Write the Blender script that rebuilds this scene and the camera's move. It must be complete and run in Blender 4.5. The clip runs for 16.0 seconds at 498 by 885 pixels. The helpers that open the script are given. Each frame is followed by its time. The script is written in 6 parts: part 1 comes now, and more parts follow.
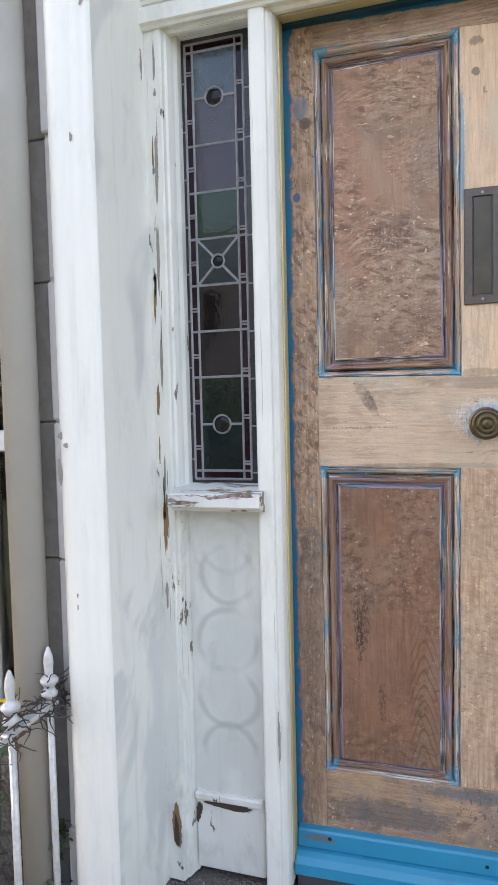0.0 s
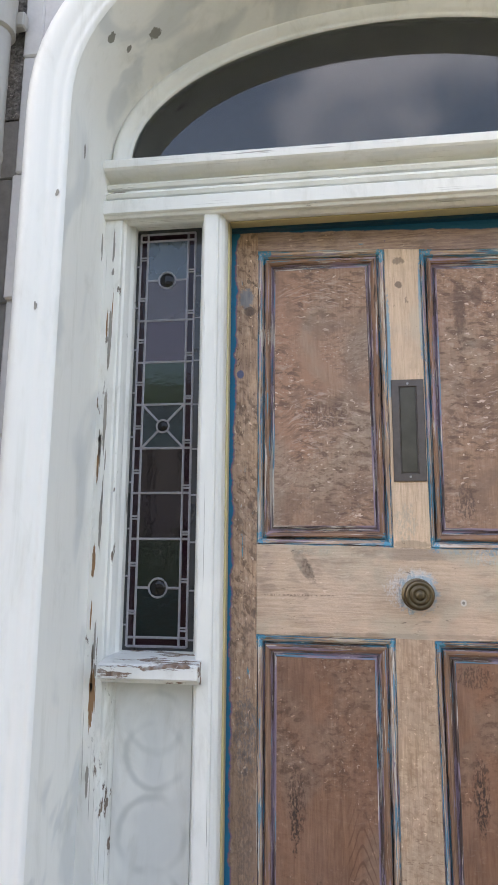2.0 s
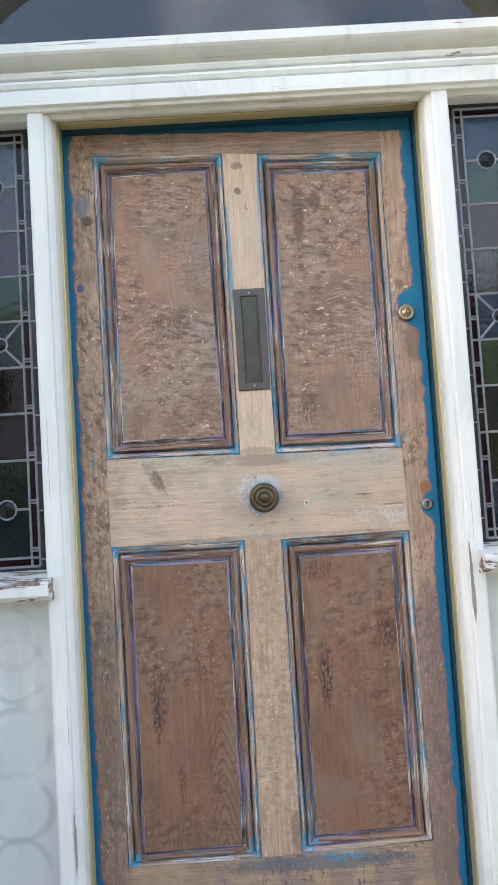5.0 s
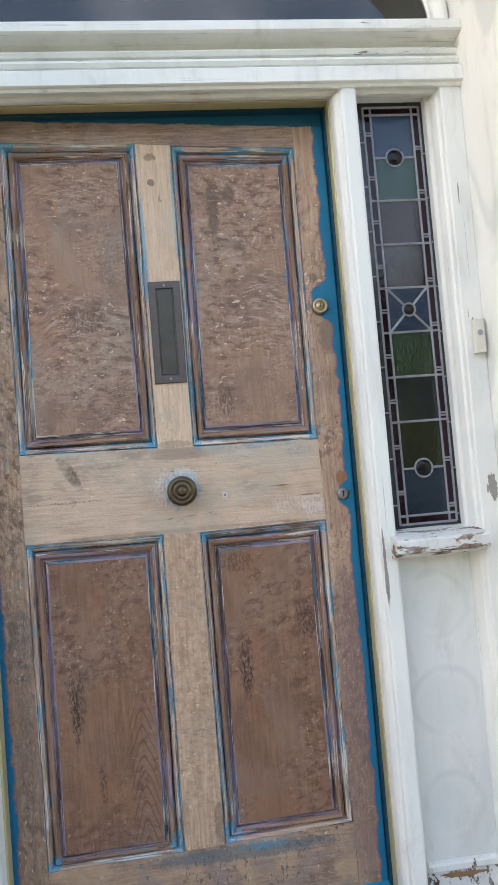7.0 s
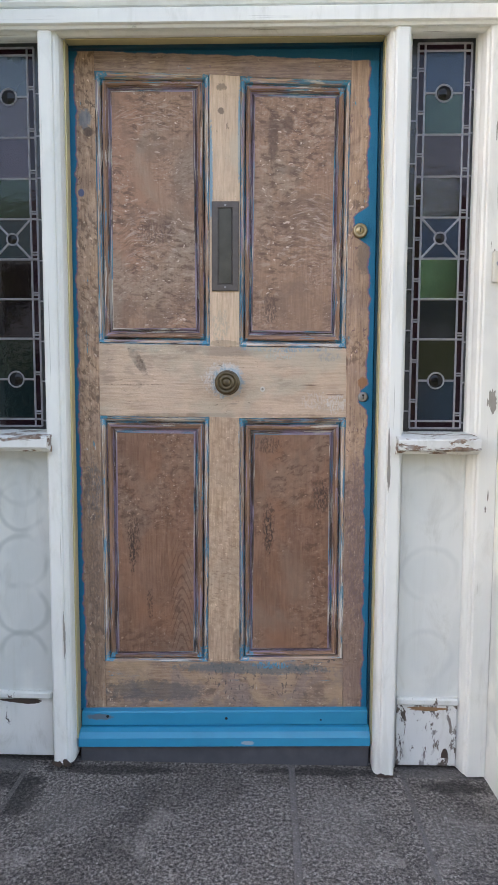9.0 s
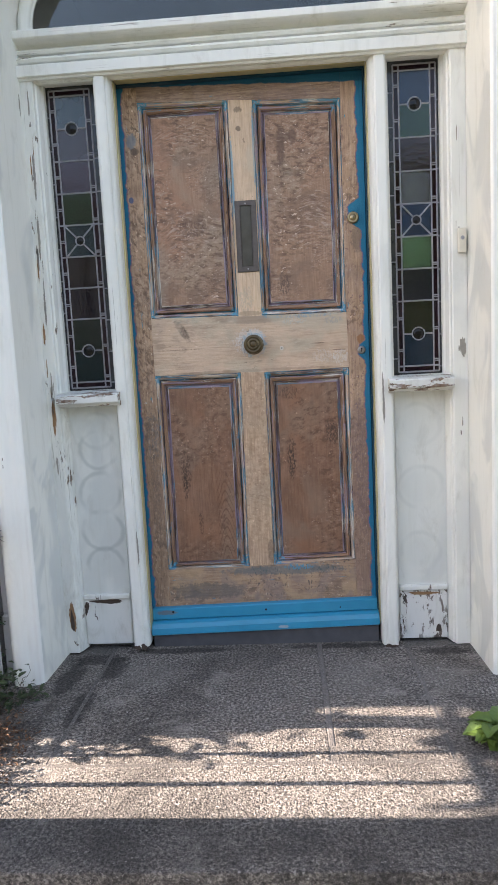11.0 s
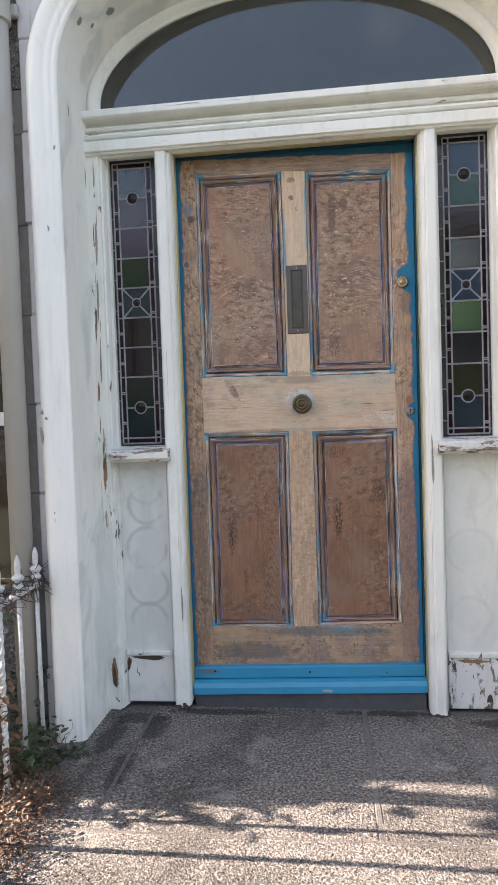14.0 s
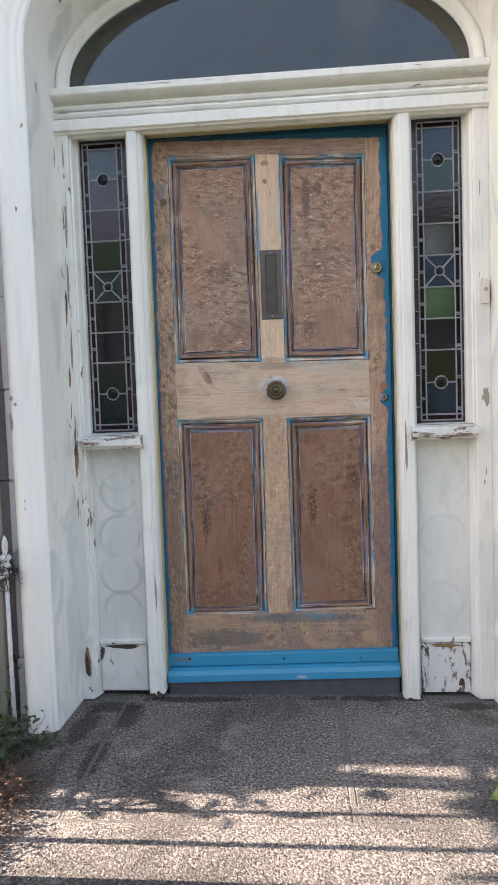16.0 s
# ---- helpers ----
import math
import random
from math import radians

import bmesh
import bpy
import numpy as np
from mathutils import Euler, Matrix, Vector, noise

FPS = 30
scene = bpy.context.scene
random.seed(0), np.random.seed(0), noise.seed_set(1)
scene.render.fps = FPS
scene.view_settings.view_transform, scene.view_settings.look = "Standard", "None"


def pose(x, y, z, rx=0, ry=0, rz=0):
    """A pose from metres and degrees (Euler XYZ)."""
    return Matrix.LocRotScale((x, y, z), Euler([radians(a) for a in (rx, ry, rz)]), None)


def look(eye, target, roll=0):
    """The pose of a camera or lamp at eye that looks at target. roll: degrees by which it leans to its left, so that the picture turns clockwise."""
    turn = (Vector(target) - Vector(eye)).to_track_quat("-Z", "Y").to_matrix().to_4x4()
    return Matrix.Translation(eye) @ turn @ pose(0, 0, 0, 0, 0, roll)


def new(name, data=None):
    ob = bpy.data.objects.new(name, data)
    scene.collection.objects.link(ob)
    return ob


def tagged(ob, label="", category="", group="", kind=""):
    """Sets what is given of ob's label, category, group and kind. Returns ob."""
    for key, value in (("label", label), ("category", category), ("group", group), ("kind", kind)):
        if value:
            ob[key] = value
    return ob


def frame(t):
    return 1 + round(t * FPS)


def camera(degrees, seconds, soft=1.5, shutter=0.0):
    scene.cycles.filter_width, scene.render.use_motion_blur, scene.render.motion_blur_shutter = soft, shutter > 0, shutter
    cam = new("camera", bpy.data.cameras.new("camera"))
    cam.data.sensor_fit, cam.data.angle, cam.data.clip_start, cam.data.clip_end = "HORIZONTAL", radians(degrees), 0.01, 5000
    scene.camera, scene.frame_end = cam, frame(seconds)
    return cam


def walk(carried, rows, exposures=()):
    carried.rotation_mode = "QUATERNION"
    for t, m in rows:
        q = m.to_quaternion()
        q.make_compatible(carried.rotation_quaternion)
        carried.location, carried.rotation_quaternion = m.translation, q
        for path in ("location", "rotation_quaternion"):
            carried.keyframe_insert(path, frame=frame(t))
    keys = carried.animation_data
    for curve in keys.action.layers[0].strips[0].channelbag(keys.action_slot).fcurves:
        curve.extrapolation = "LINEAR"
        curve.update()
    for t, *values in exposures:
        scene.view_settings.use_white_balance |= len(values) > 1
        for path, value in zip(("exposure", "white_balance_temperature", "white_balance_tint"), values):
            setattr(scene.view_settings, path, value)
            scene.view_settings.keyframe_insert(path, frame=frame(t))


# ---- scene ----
cam = camera(42.39, 16.0, soft=0.8)
PATH = [
    (0, (-0.057, -1.494, 1.066), (-0.651, 0.413, 0.955), -1.33),
    (0.5, (-0.082, -1.499, 1.039), (-0.755, 0.382, 1.135), 0.72),
    (1, (-0.144, -1.490, 1.056), (-0.713, 0.419, 1.235), -0.46),
    (1.5, (-0.157, -1.521, 1.093), (-0.515, 0.415, 1.446), -0.82),
    (2, (-0.164, -1.540, 1.103), (-0.424, 0.412, 1.449), 0.40),
    (2.5, (-0.142, -1.540, 1.093), (-0.303, 0.439, 1.336), -1.04),
    (3, (-0.093, -1.552, 1.097), (-0.139, 0.434, 1.326), -2.91),
    (3.5, (-0.088, -1.552, 1.078), (-0.051, 0.441, 1.244), -3.21),
    (3.7, (-0.061, -1.546, 1.093), (-0.048, 0.450, 1.224), -3.48),
    (5.8, (-0.016, -1.534, 1.056), (0.009, 0.464, 1.142), -3.62),
    (6, (-0.020, -1.533, 1.056), (0.068, 0.464, 1.129), -4.14),
    (6.5, (-0.009, -1.537, 1.050), (0.175, 0.453, 1.125), -4.64),
    (7, (0.028, -1.539, 1.051), (0.237, 0.448, 1.141), -4.68),
    (7.5, (0.076, -1.562, 1.062), (0.348, 0.411, 1.237), -3.90),
    (8, (0.060, -1.582, 1.047), (0.202, 0.413, 1.052), -1.51),
    (8.5, (0.120, -1.704, 1.077), (0.091, 0.295, 1.122), -1.11),
    (8.7, (0.137, -1.760, 1.053), (0.077, 0.236, 0.938), 0.35),
    (10.8, (0.119, -2.339, 0.925), (0.066, -0.359, 0.652), -3.29),
    (11, (0.124, -2.360, 0.940), (0.008, -0.377, 0.705), -2.88),
    (11.5, (0.103, -2.384, 0.944), (-0.107, -0.406, 0.731), -2.51),
    (12, (0.113, -2.388, 0.954), (-0.058, -0.400, 0.806), -2.72),
    (12.5, (0.122, -2.388, 0.967), (-0.038, -0.397, 0.853), -3.33),
    (13, (0.120, -2.383, 0.956), (-0.056, -0.395, 0.827), -3.59),
    (13.5, (0.108, -2.385, 0.963), (-0.072, -0.397, 0.848), -2.97),
    (14, (0.091, -2.375, 0.979), (-0.136, -0.390, 0.898), -1.93),
    (14.5, (0.073, -2.347, 0.978), (-0.136, -0.359, 0.913), -2.61),
    (15, (0.089, -2.335, 0.965), (-0.074, -0.345, 0.849), -3.11),
    (15.5, (0.098, -2.350, 0.958), (0.017, -0.355, 0.843), -3.60),
    (16, (0.092, -2.358, 0.965), (-0.058, -0.367, 0.851), -1.94),
]
EXPOSURES = [(0, 3.16, 6600, 17), (0.5, 2.77, 6440, 12), (1.0, 2.82, 6590, 16), (1.5, 2.90, 6640, 17), (2.5, 3.04, 6620, 18), (3.5, 3.15, 6370, 14), (6.0, 3.10, 6260, 14), (7.0, 2.90, 6200, 13), (7.5, 2.70, 6300, 15), (8.0, 2.68, 6420, 16), (8.7, 2.90, 6390, 16), (11, 2.74, 6440, 15), (12.5, 2.75, 6600, 17), (16, 2.74, 6590, 17)]
walk(cam, [(t, look(eye, target, roll)) for t, eye, target, roll in PATH], EXPOSURES)

# ---- world, sun, exposure ----
SUN_ELEV = 20.8
SUN_WAY = Vector((1.0, -0.010, -math.tan(radians(SUN_ELEV)))).normalized()
world = bpy.data.worlds.new("world")
scene.world = world
world.use_nodes = True
wn = world.node_tree
sky = wn.nodes.new("ShaderNodeTexSky")
sky.sky_type, sky.sun_disc = "NISHITA", False
sky.sun_elevation, sky.sun_rotation = radians(SUN_ELEV), radians(-90.0)
sky.air_density, sky.dust_density, sky.ozone_density = 1.1, 1.8, 1.0
cloud = wn.nodes.new("ShaderNodeTexNoise")
cloud.inputs["Scale"].default_value, cloud.inputs["Detail"].default_value, cloud.inputs["Roughness"].default_value = 2.2, 7.0, 0.6
coord = wn.nodes.new("ShaderNodeTexCoord")
wn.links.new(coord.outputs["Generated"], cloud.inputs["Vector"])
cover = wn.nodes.new("ShaderNodeMapRange")
cover.interpolation_type = "SMOOTHSTEP"
cover.inputs["From Min"].default_value, cover.inputs["From Max"].default_value, cover.inputs["To Max"].default_value = 0.50, 0.66, 0.55
cover.inputs["To Min"].default_value = 0.05
wn.links.new(cloud.outputs["Fac"], cover.inputs["Value"])
veil = wn.nodes.new("ShaderNodeMix")
veil.data_type = "RGBA"
veil.inputs[7].default_value = (8.0, 8.1, 8.4, 1)
wn.links.new(cover.outputs["Result"], veil.inputs[0])
wn.links.new(sky.outputs["Color"], veil.inputs[6])
wn.links.new(veil.outputs[2], wn.nodes["Background"].inputs["Color"])
wn.nodes["Background"].inputs["Strength"].default_value = 0.070
sun = new("sun", bpy.data.lights.new("sun", "SUN"))
sun.data.energy, sun.data.angle, sun.data.color = 5.0, radians(0.55), (1.0, 0.86, 0.70)
sun.matrix_world = Matrix.Translation((-6, -1, 4)) @ SUN_WAY.to_track_quat("-Z", "Y").to_matrix().to_4x4()


# ---- shader helpers ----
def material(name, rough=0.6, metal=0.0, spec=0.5):
    m = bpy.data.materials.new(name)
    m.use_nodes = True
    b = m.node_tree.nodes["Principled BSDF"]
    b.inputs["Roughness"].default_value = rough
    b.inputs["Metallic"].default_value = metal
    b.inputs["Specular IOR Level"].default_value = spec
    return m, m.node_tree, b


def link(nt, value, socket):
    if isinstance(value, (int, float)):
        socket.default_value = value
    elif isinstance(value, tuple):
        socket.default_value = value if len(value) == len(socket.default_value) else (*value, 1)
    else:
        nt.links.new(value, socket)


def place(nt):
    return nt.nodes.new("ShaderNodeNewGeometry").outputs["Position"]


def piece_random(nt):
    return nt.nodes.new("ShaderNodeObjectInfo").outputs["Random"]


def math_node(nt, op, a, b=0.0, c=0.0):
    n = nt.nodes.new("ShaderNodeMath")
    n.operation = op
    for v, s in zip((a, b, c), n.inputs):
        link(nt, v, s)
    return n.outputs[0]


def axis(nt, which):
    n = nt.nodes.new("ShaderNodeSeparateXYZ")
    nt.links.new(place(nt), n.inputs[0])
    return n.outputs["XYZ".index(which)]


def stretched(nt, sx, sy, sz, shift=0.0):
    """World position scaled along each axis, shifted piece by piece."""
    n = nt.nodes.new("ShaderNodeMapping")
    n.inputs["Scale"].default_value = (sx, sy, sz)
    nt.links.new(place(nt), n.inputs["Vector"])
    if shift:
        r = math_node(nt, "MULTIPLY", piece_random(nt), shift)
        c = nt.nodes.new("ShaderNodeCombineXYZ")
        for s in c.inputs:
            nt.links.new(r, s)
        nt.links.new(c.outputs[0], n.inputs["Location"])
    return n.outputs[0]


def grain(nt, vec, scale, detail=4.0, rough=0.55, warp=0.0):
    n = nt.nodes.new("ShaderNodeTexNoise")
    nt.links.new(vec, n.inputs["Vector"])
    n.inputs["Scale"].default_value, n.inputs["Detail"].default_value = scale, detail
    n.inputs["Roughness"].default_value, n.inputs["Distortion"].default_value = rough, warp
    return n.outputs["Fac"]


def cells(nt, vec, scale, feature="F1"):
    n = nt.nodes.new("ShaderNodeTexVoronoi")
    n.feature = feature
    nt.links.new(vec, n.inputs["Vector"])
    n.inputs["Scale"].default_value = scale
    return n.outputs["Distance"]


def ramp(nt, fac, *stops):
    n = nt.nodes.new("ShaderNodeValToRGB")
    while len(n.color_ramp.elements) < len(stops):
        n.color_ramp.elements.new(0.5)
    for e, (p, c) in zip(n.color_ramp.elements, stops):
        e.position, e.color = p, (*(c if isinstance(c, tuple) else (c, c, c)), 1)
    nt.links.new(fac, n.inputs[0])
    return n.outputs["Color"]


def step(nt, value, lo, hi):
    n = nt.nodes.new("ShaderNodeMapRange")
    n.interpolation_type = "SMOOTHSTEP"
    link(nt, value, n.inputs["Value"])
    n.inputs["From Min"].default_value, n.inputs["From Max"].default_value = lo, hi
    return n.outputs["Result"]


def mix(nt, fac, a, b, how="MIX"):
    n = nt.nodes.new("ShaderNodeMix")
    n.data_type, n.blend_type = "RGBA", how
    link(nt, fac, n.inputs[0])
    link(nt, a, n.inputs[6])
    link(nt, b, n.inputs[7])
    return n.outputs[2]


def bump(nt, bsdf, height, strength=0.4, dist=0.002):
    n = nt.nodes.new("ShaderNodeBump")
    n.inputs["Strength"].default_value, n.inputs["Distance"].default_value = strength, dist
    nt.links.new(height, n.inputs["Height"])
    nt.links.new(n.outputs[0], bsdf.inputs["Normal"])


# ---- materials ----
def wood(name, light, mid, dark, along, scuff=0.0, blue=0.0, stain=0.5, rough=0.62, pore=0.75, lilac=0.30):
    """Stripped timber: fibres along one axis, knots and stains, sanding scuffs, left-over flecks of blue and lilac paint."""
    m, nt, b = material(name, rough, spec=0.35)
    s = {"x": (1.6, 22, 22), "z": (22, 22, 1.6), "ring": (9, 22, 9)}[along]
    v = stretched(nt, *s, shift=9.0)
    fine = grain(nt, v, 7.0, 5, 0.65, 0.4)
    broad = grain(nt, v, 1.3, 3, 0.5, 1.2)
    col = ramp(nt, fine, (0.34, dark), (0.50, mid), (0.64, light))
    col = mix(nt, math_node(nt, "MULTIPLY", step(nt, broad, 0.45, 0.7), 0.5), col, dark)
    pores = grain(nt, stretched(nt, *[k * 0.45 for k in s], shift=4.0), 26.0, 3, 0.6)
    col = mix(nt, math_node(nt, "MULTIPLY", step(nt, pores, 0.47, 0.30), pore), col, tuple(c * 0.5 for c in dark))
    col = mix(nt, math_node(nt, "MULTIPLY", step(nt, pores, 0.56, 0.72), 0.35), col, tuple(min(1, c * 1.3) for c in light))
    mott = grain(nt, stretched(nt, 1, 1, 1, 8.0), 28.0, 5, 0.65, 0.5)
    col = mix(nt, math_node(nt, "MULTIPLY", step(nt, mott, 0.50, 0.30), 0.4), col, dark)
    blot = grain(nt, stretched(nt, 1, 1, 1), 5.5, 5, 0.6, 0.6)
    col = mix(nt, math_node(nt, "MULTIPLY", step(nt, blot, 0.5, 0.72), stain), col, tuple(c * 0.45 for c in dark))
    pale = grain(nt, stretched(nt, 1, 1, 1), 3.1, 3, 0.5)
    col = mix(nt, math_node(nt, "MULTIPLY", step(nt, pale, 0.52, 0.75), 0.35), col, tuple(min(1, c * 1.25) for c in light))
    if scuff:
        w = grain(nt, stretched(nt, 7, 7, 24, 2.0), 3.6, 5, 0.68, 1.5)
        where = step(nt, grain(nt, stretched(nt, 1, 1, 0.8, 3.0), 5.0, 2), 0.40, 0.58)
        haze = grain(nt, stretched(nt, 1, 1, 1, 6.0), 9.0, 5, 0.65, 1.2)
        col = mix(nt, math_node(nt, "MULTIPLY", step(nt, haze, 0.46, 0.66), scuff * 0.5), col, (0.45, 0.30, 0.225))
        col = mix(nt, math_node(nt, "MULTIPLY", step(nt, haze, 0.46, 0.30), scuff * 0.55), col, tuple(c * 0.55 for c in dark))
        col = mix(nt, math_node(nt, "MULTIPLY", math_node(nt, "MULTIPLY", step(nt, w, 0.565, 0.68), where), scuff * 0.8), col, (0.54, 0.42, 0.35))
        col = mix(nt, math_node(nt, "MULTIPLY", step(nt, w, 0.41, 0.32), scuff * 0.55), col, tuple(c * 0.55 for c in dark))
        fleck = grain(nt, stretched(nt, 26, 26, 40, 3.0), 2.4, 3, 0.6)
        col = mix(nt, math_node(nt, "MULTIPLY", step(nt, fleck, 0.70, 0.73), scuff * 0.8), col, (0.60, 0.54, 0.50))
    film = grain(nt, stretched(nt, 1, 1, 0.6, 4.0), 8.0, 5, 0.62, 0.7)
    col = mix(nt, math_node(nt, "MULTIPLY", step(nt, film, 0.36, 0.66), lilac), col, (0.30, 0.225, 0.235))
    if blue:
        f = grain(nt, stretched(nt, *{"z": (30, 30, 4), "x": (4, 30, 30), "ring": (11, 11, 11)}[along]), 2.2, 6, 0.7, 0.8)
        col = mix(nt, step(nt, f, 0.66 - blue * 0.2, 0.70 - blue * 0.2), col, (0.05, 0.29, 0.41))
        f2 = grain(nt, stretched(nt, 20, 20, 6, 5.0), 3.0, 6, 0.7, 0.8)
        col = mix(nt, step(nt, f2, 0.68 - blue * 0.15, 0.71 - blue * 0.15), col, (0.16, 0.11, 0.19))
        col = mix(nt, step(nt, f2, 0.335 + blue * 0.05, 0.31 + blue * 0.05), col, (0.60, 0.58, 0.56))
    nt.links.new(col, b.inputs["Base Color"])
    bump(nt, b, math_node(nt, "ADD", fine, math_node(nt, "MULTIPLY", grain(nt, stretched(nt, 40, 40, 60), 2.0, 3), 0.8)), 0.8, 0.0024)
    return m


def overlay(m, fac, colour, strength):
    nt = m.node_tree
    b = nt.nodes["Principled BSDF"]
    col = b.inputs["Base Color"].links[0].from_socket
    nt.links.new(mix(nt, math_node(nt, "MULTIPLY", fac, strength), col, colour), b.inputs["Base Color"])


def blue_margin(m, edge, side, notches=()):
    """Outer margin of a stile that is still blue, with a ragged lilac border."""
    nt = m.node_tree
    b = nt.nodes["Principled BSDF"]
    col = b.inputs["Base Color"].links[0].from_socket
    ragged = math_node(nt, "MULTIPLY", math_node(nt, "SUBTRACT", grain(nt, stretched(nt, 3, 3, 7), 3.0, 5, 0.6), 0.5), 0.034)
    x = math_node(nt, "MULTIPLY", math_node(nt, "SUBTRACT", axis(nt, "X"), edge), side)
    x = math_node(nt, "ADD", x, ragged)
    for z0, half, deep in notches:
        d = math_node(nt, "DIVIDE", math_node(nt, "SUBTRACT", axis(nt, "Z"), z0), half)
        x = math_node(nt, "ADD", x, math_node(nt, "MULTIPLY", step(nt, math_node(nt, "ABSOLUTE", d), 1.0, 0.35), deep))
    lilac = mix(nt, step(nt, x, -0.006, -0.001), col, (0.20, 0.13, 0.20))
    col = mix(nt, step(nt, x, -0.001, 0.0008), lilac, mix(nt, grain(nt, stretched(nt, 2, 2, 2), 9, 4), (0.010, 0.135, 0.25), (0.02, 0.20, 0.34)))
    nt.links.new(col, b.inputs["Base Color"])


def shaded_blue_head(m, x0, z0, fall):
    """Blue paint left along the head of the door, deeper towards the lock side."""
    nt = m.node_tree
    line = math_node(nt, "MULTIPLY_ADD", math_node(nt, "SUBTRACT", axis(nt, "X"), x0), fall, math_node(nt, "SUBTRACT", axis(nt, "Z"), z0))
    rag = math_node(nt, "MULTIPLY", math_node(nt, "SUBTRACT", grain(nt, stretched(nt, 6, 3, 3), 3.0, 5, 0.6), 0.5), 0.016)
    # this blue is darkened for the shade under the transom
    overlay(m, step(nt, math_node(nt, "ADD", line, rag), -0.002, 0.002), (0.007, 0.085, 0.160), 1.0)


def daub(m, x, z, rx, rz, colour, strength=0.8, rag=0.5, lean=0.0, rim=False, broken=False):
    """A ragged mark of its own shape on a board: knot, burn, filler, left-over paint."""
    nt = m.node_tree
    b = nt.nodes["Principled BSDF"]
    col = b.inputs["Base Color"].links[0].from_socket
    px = math_node(nt, "SUBTRACT", axis(nt, "X"), x)
    pz = math_node(nt, "SUBTRACT", axis(nt, "Z"), z)
    if lean:
        px = math_node(nt, "ADD", px, math_node(nt, "MULTIPLY", pz, lean))
    d = math_node(nt, "SQRT", math_node(nt, "ADD", math_node(nt, "POWER", math_node(nt, "DIVIDE", px, rx), 2.0), math_node(nt, "POWER", math_node(nt, "DIVIDE", pz, rz), 2.0)))
    n = grain(nt, stretched(nt, 1, 1, 1), 75.0, 8, 0.75, 0.5)
    d = math_node(nt, "ADD", d, math_node(nt, "MULTIPLY", math_node(nt, "SUBTRACT", n, 0.5), 2.6 * rag))
    f = step(nt, math_node(nt, "ABSOLUTE", math_node(nt, "SUBTRACT", d, 0.9)), 0.22, 0.05) if rim else step(nt, d, 1.05, 0.7)
    if broken:
        f = math_node(nt, "MULTIPLY", f, step(nt, grain(nt, stretched(nt, 60, 60, 26), 3.0, 4, 0.7, 0.4), 0.44, 0.56))
    nt.links.new(mix(nt, math_node(nt, "MULTIPLY", f, strength), col, colour), b.inputs["Base Color"])
    return m


def chip(m, x, y, z, w, h, colour):
    """A small ragged loss of paint at one spot of a curved surface."""
    nt = m.node_tree
    d = None
    for which, at, size in (("X", x, w), ("Y", y, w), ("Z", z, h)):
        k = math_node(nt, "DIVIDE", math_node(nt, "SUBTRACT", axis(nt, which), at), size)
        d = math_node(nt, "MULTIPLY", k, k) if d is None else math_node(nt, "MULTIPLY_ADD", k, k, d)
    n = grain(nt, stretched(nt, 1, 1, 1), 90.0, 5, 0.7, 0.5)
    overlay(m, step(nt, math_node(nt, "ADD", d, math_node(nt, "MULTIPLY", math_node(nt, "SUBTRACT", n, 0.5), 3.5)), 1.0, 0.75), colour, 0.9)


def scrapes(m, x, z, reach, colour, strength=0.6, turns=2.2):
    """Arcs left by a scraper swung about one point."""
    nt = m.node_tree
    b = nt.nodes["Principled BSDF"]
    col = b.inputs["Base Color"].links[0].from_socket
    px = math_node(nt, "SUBTRACT", axis(nt, "X"), x)
    pz = math_node(nt, "SUBTRACT", axis(nt, "Z"), z)
    d = math_node(nt, "SQRT", math_node(nt, "ADD", math_node(nt, "POWER", px, 2.0), math_node(nt, "POWER", pz, 2.0)))
    wob = grain(nt, stretched(nt, 1, 1, 1), 14.0, 3)
    d = math_node(nt, "ADD", d, math_node(nt, "MULTIPLY", math_node(nt, "SUBTRACT", wob, 0.5), 0.07))
    cb = nt.nodes.new("ShaderNodeCombineXYZ")
    link(nt, math_node(nt, "MULTIPLY", d, 105.0), cb.inputs[0])
    link(nt, math_node(nt, "MULTIPLY", math_node(nt, "ARCTAN2", pz, px), turns), cb.inputs[1])
    n = grain(nt, cb.outputs[0], 1.0, 4, 0.6, 0.3)
    patch = step(nt, grain(nt, stretched(nt, 1, 1, 1, 2.0), 17.0, 4, 0.6), 0.47, 0.62)
    near = math_node(nt, "MULTIPLY", step(nt, d, reach, reach * 0.6), step(nt, pz, -0.02, 0.03))
    f = math_node(nt, "MULTIPLY", math_node(nt, "MULTIPLY", step(nt, n, 0.54, 0.66), near), patch)
    col = mix(nt, math_node(nt, "MULTIPLY", f, strength), col, colour)
    g = math_node(nt, "MULTIPLY", math_node(nt, "MULTIPLY", step(nt, n, 0.44, 0.32), near), patch)
    col = mix(nt, math_node(nt, "MULTIPLY", g, strength * 0.6), col, (0.10, 0.06, 0.045))
    nt.links.new(col, b.inputs["Base Color"])


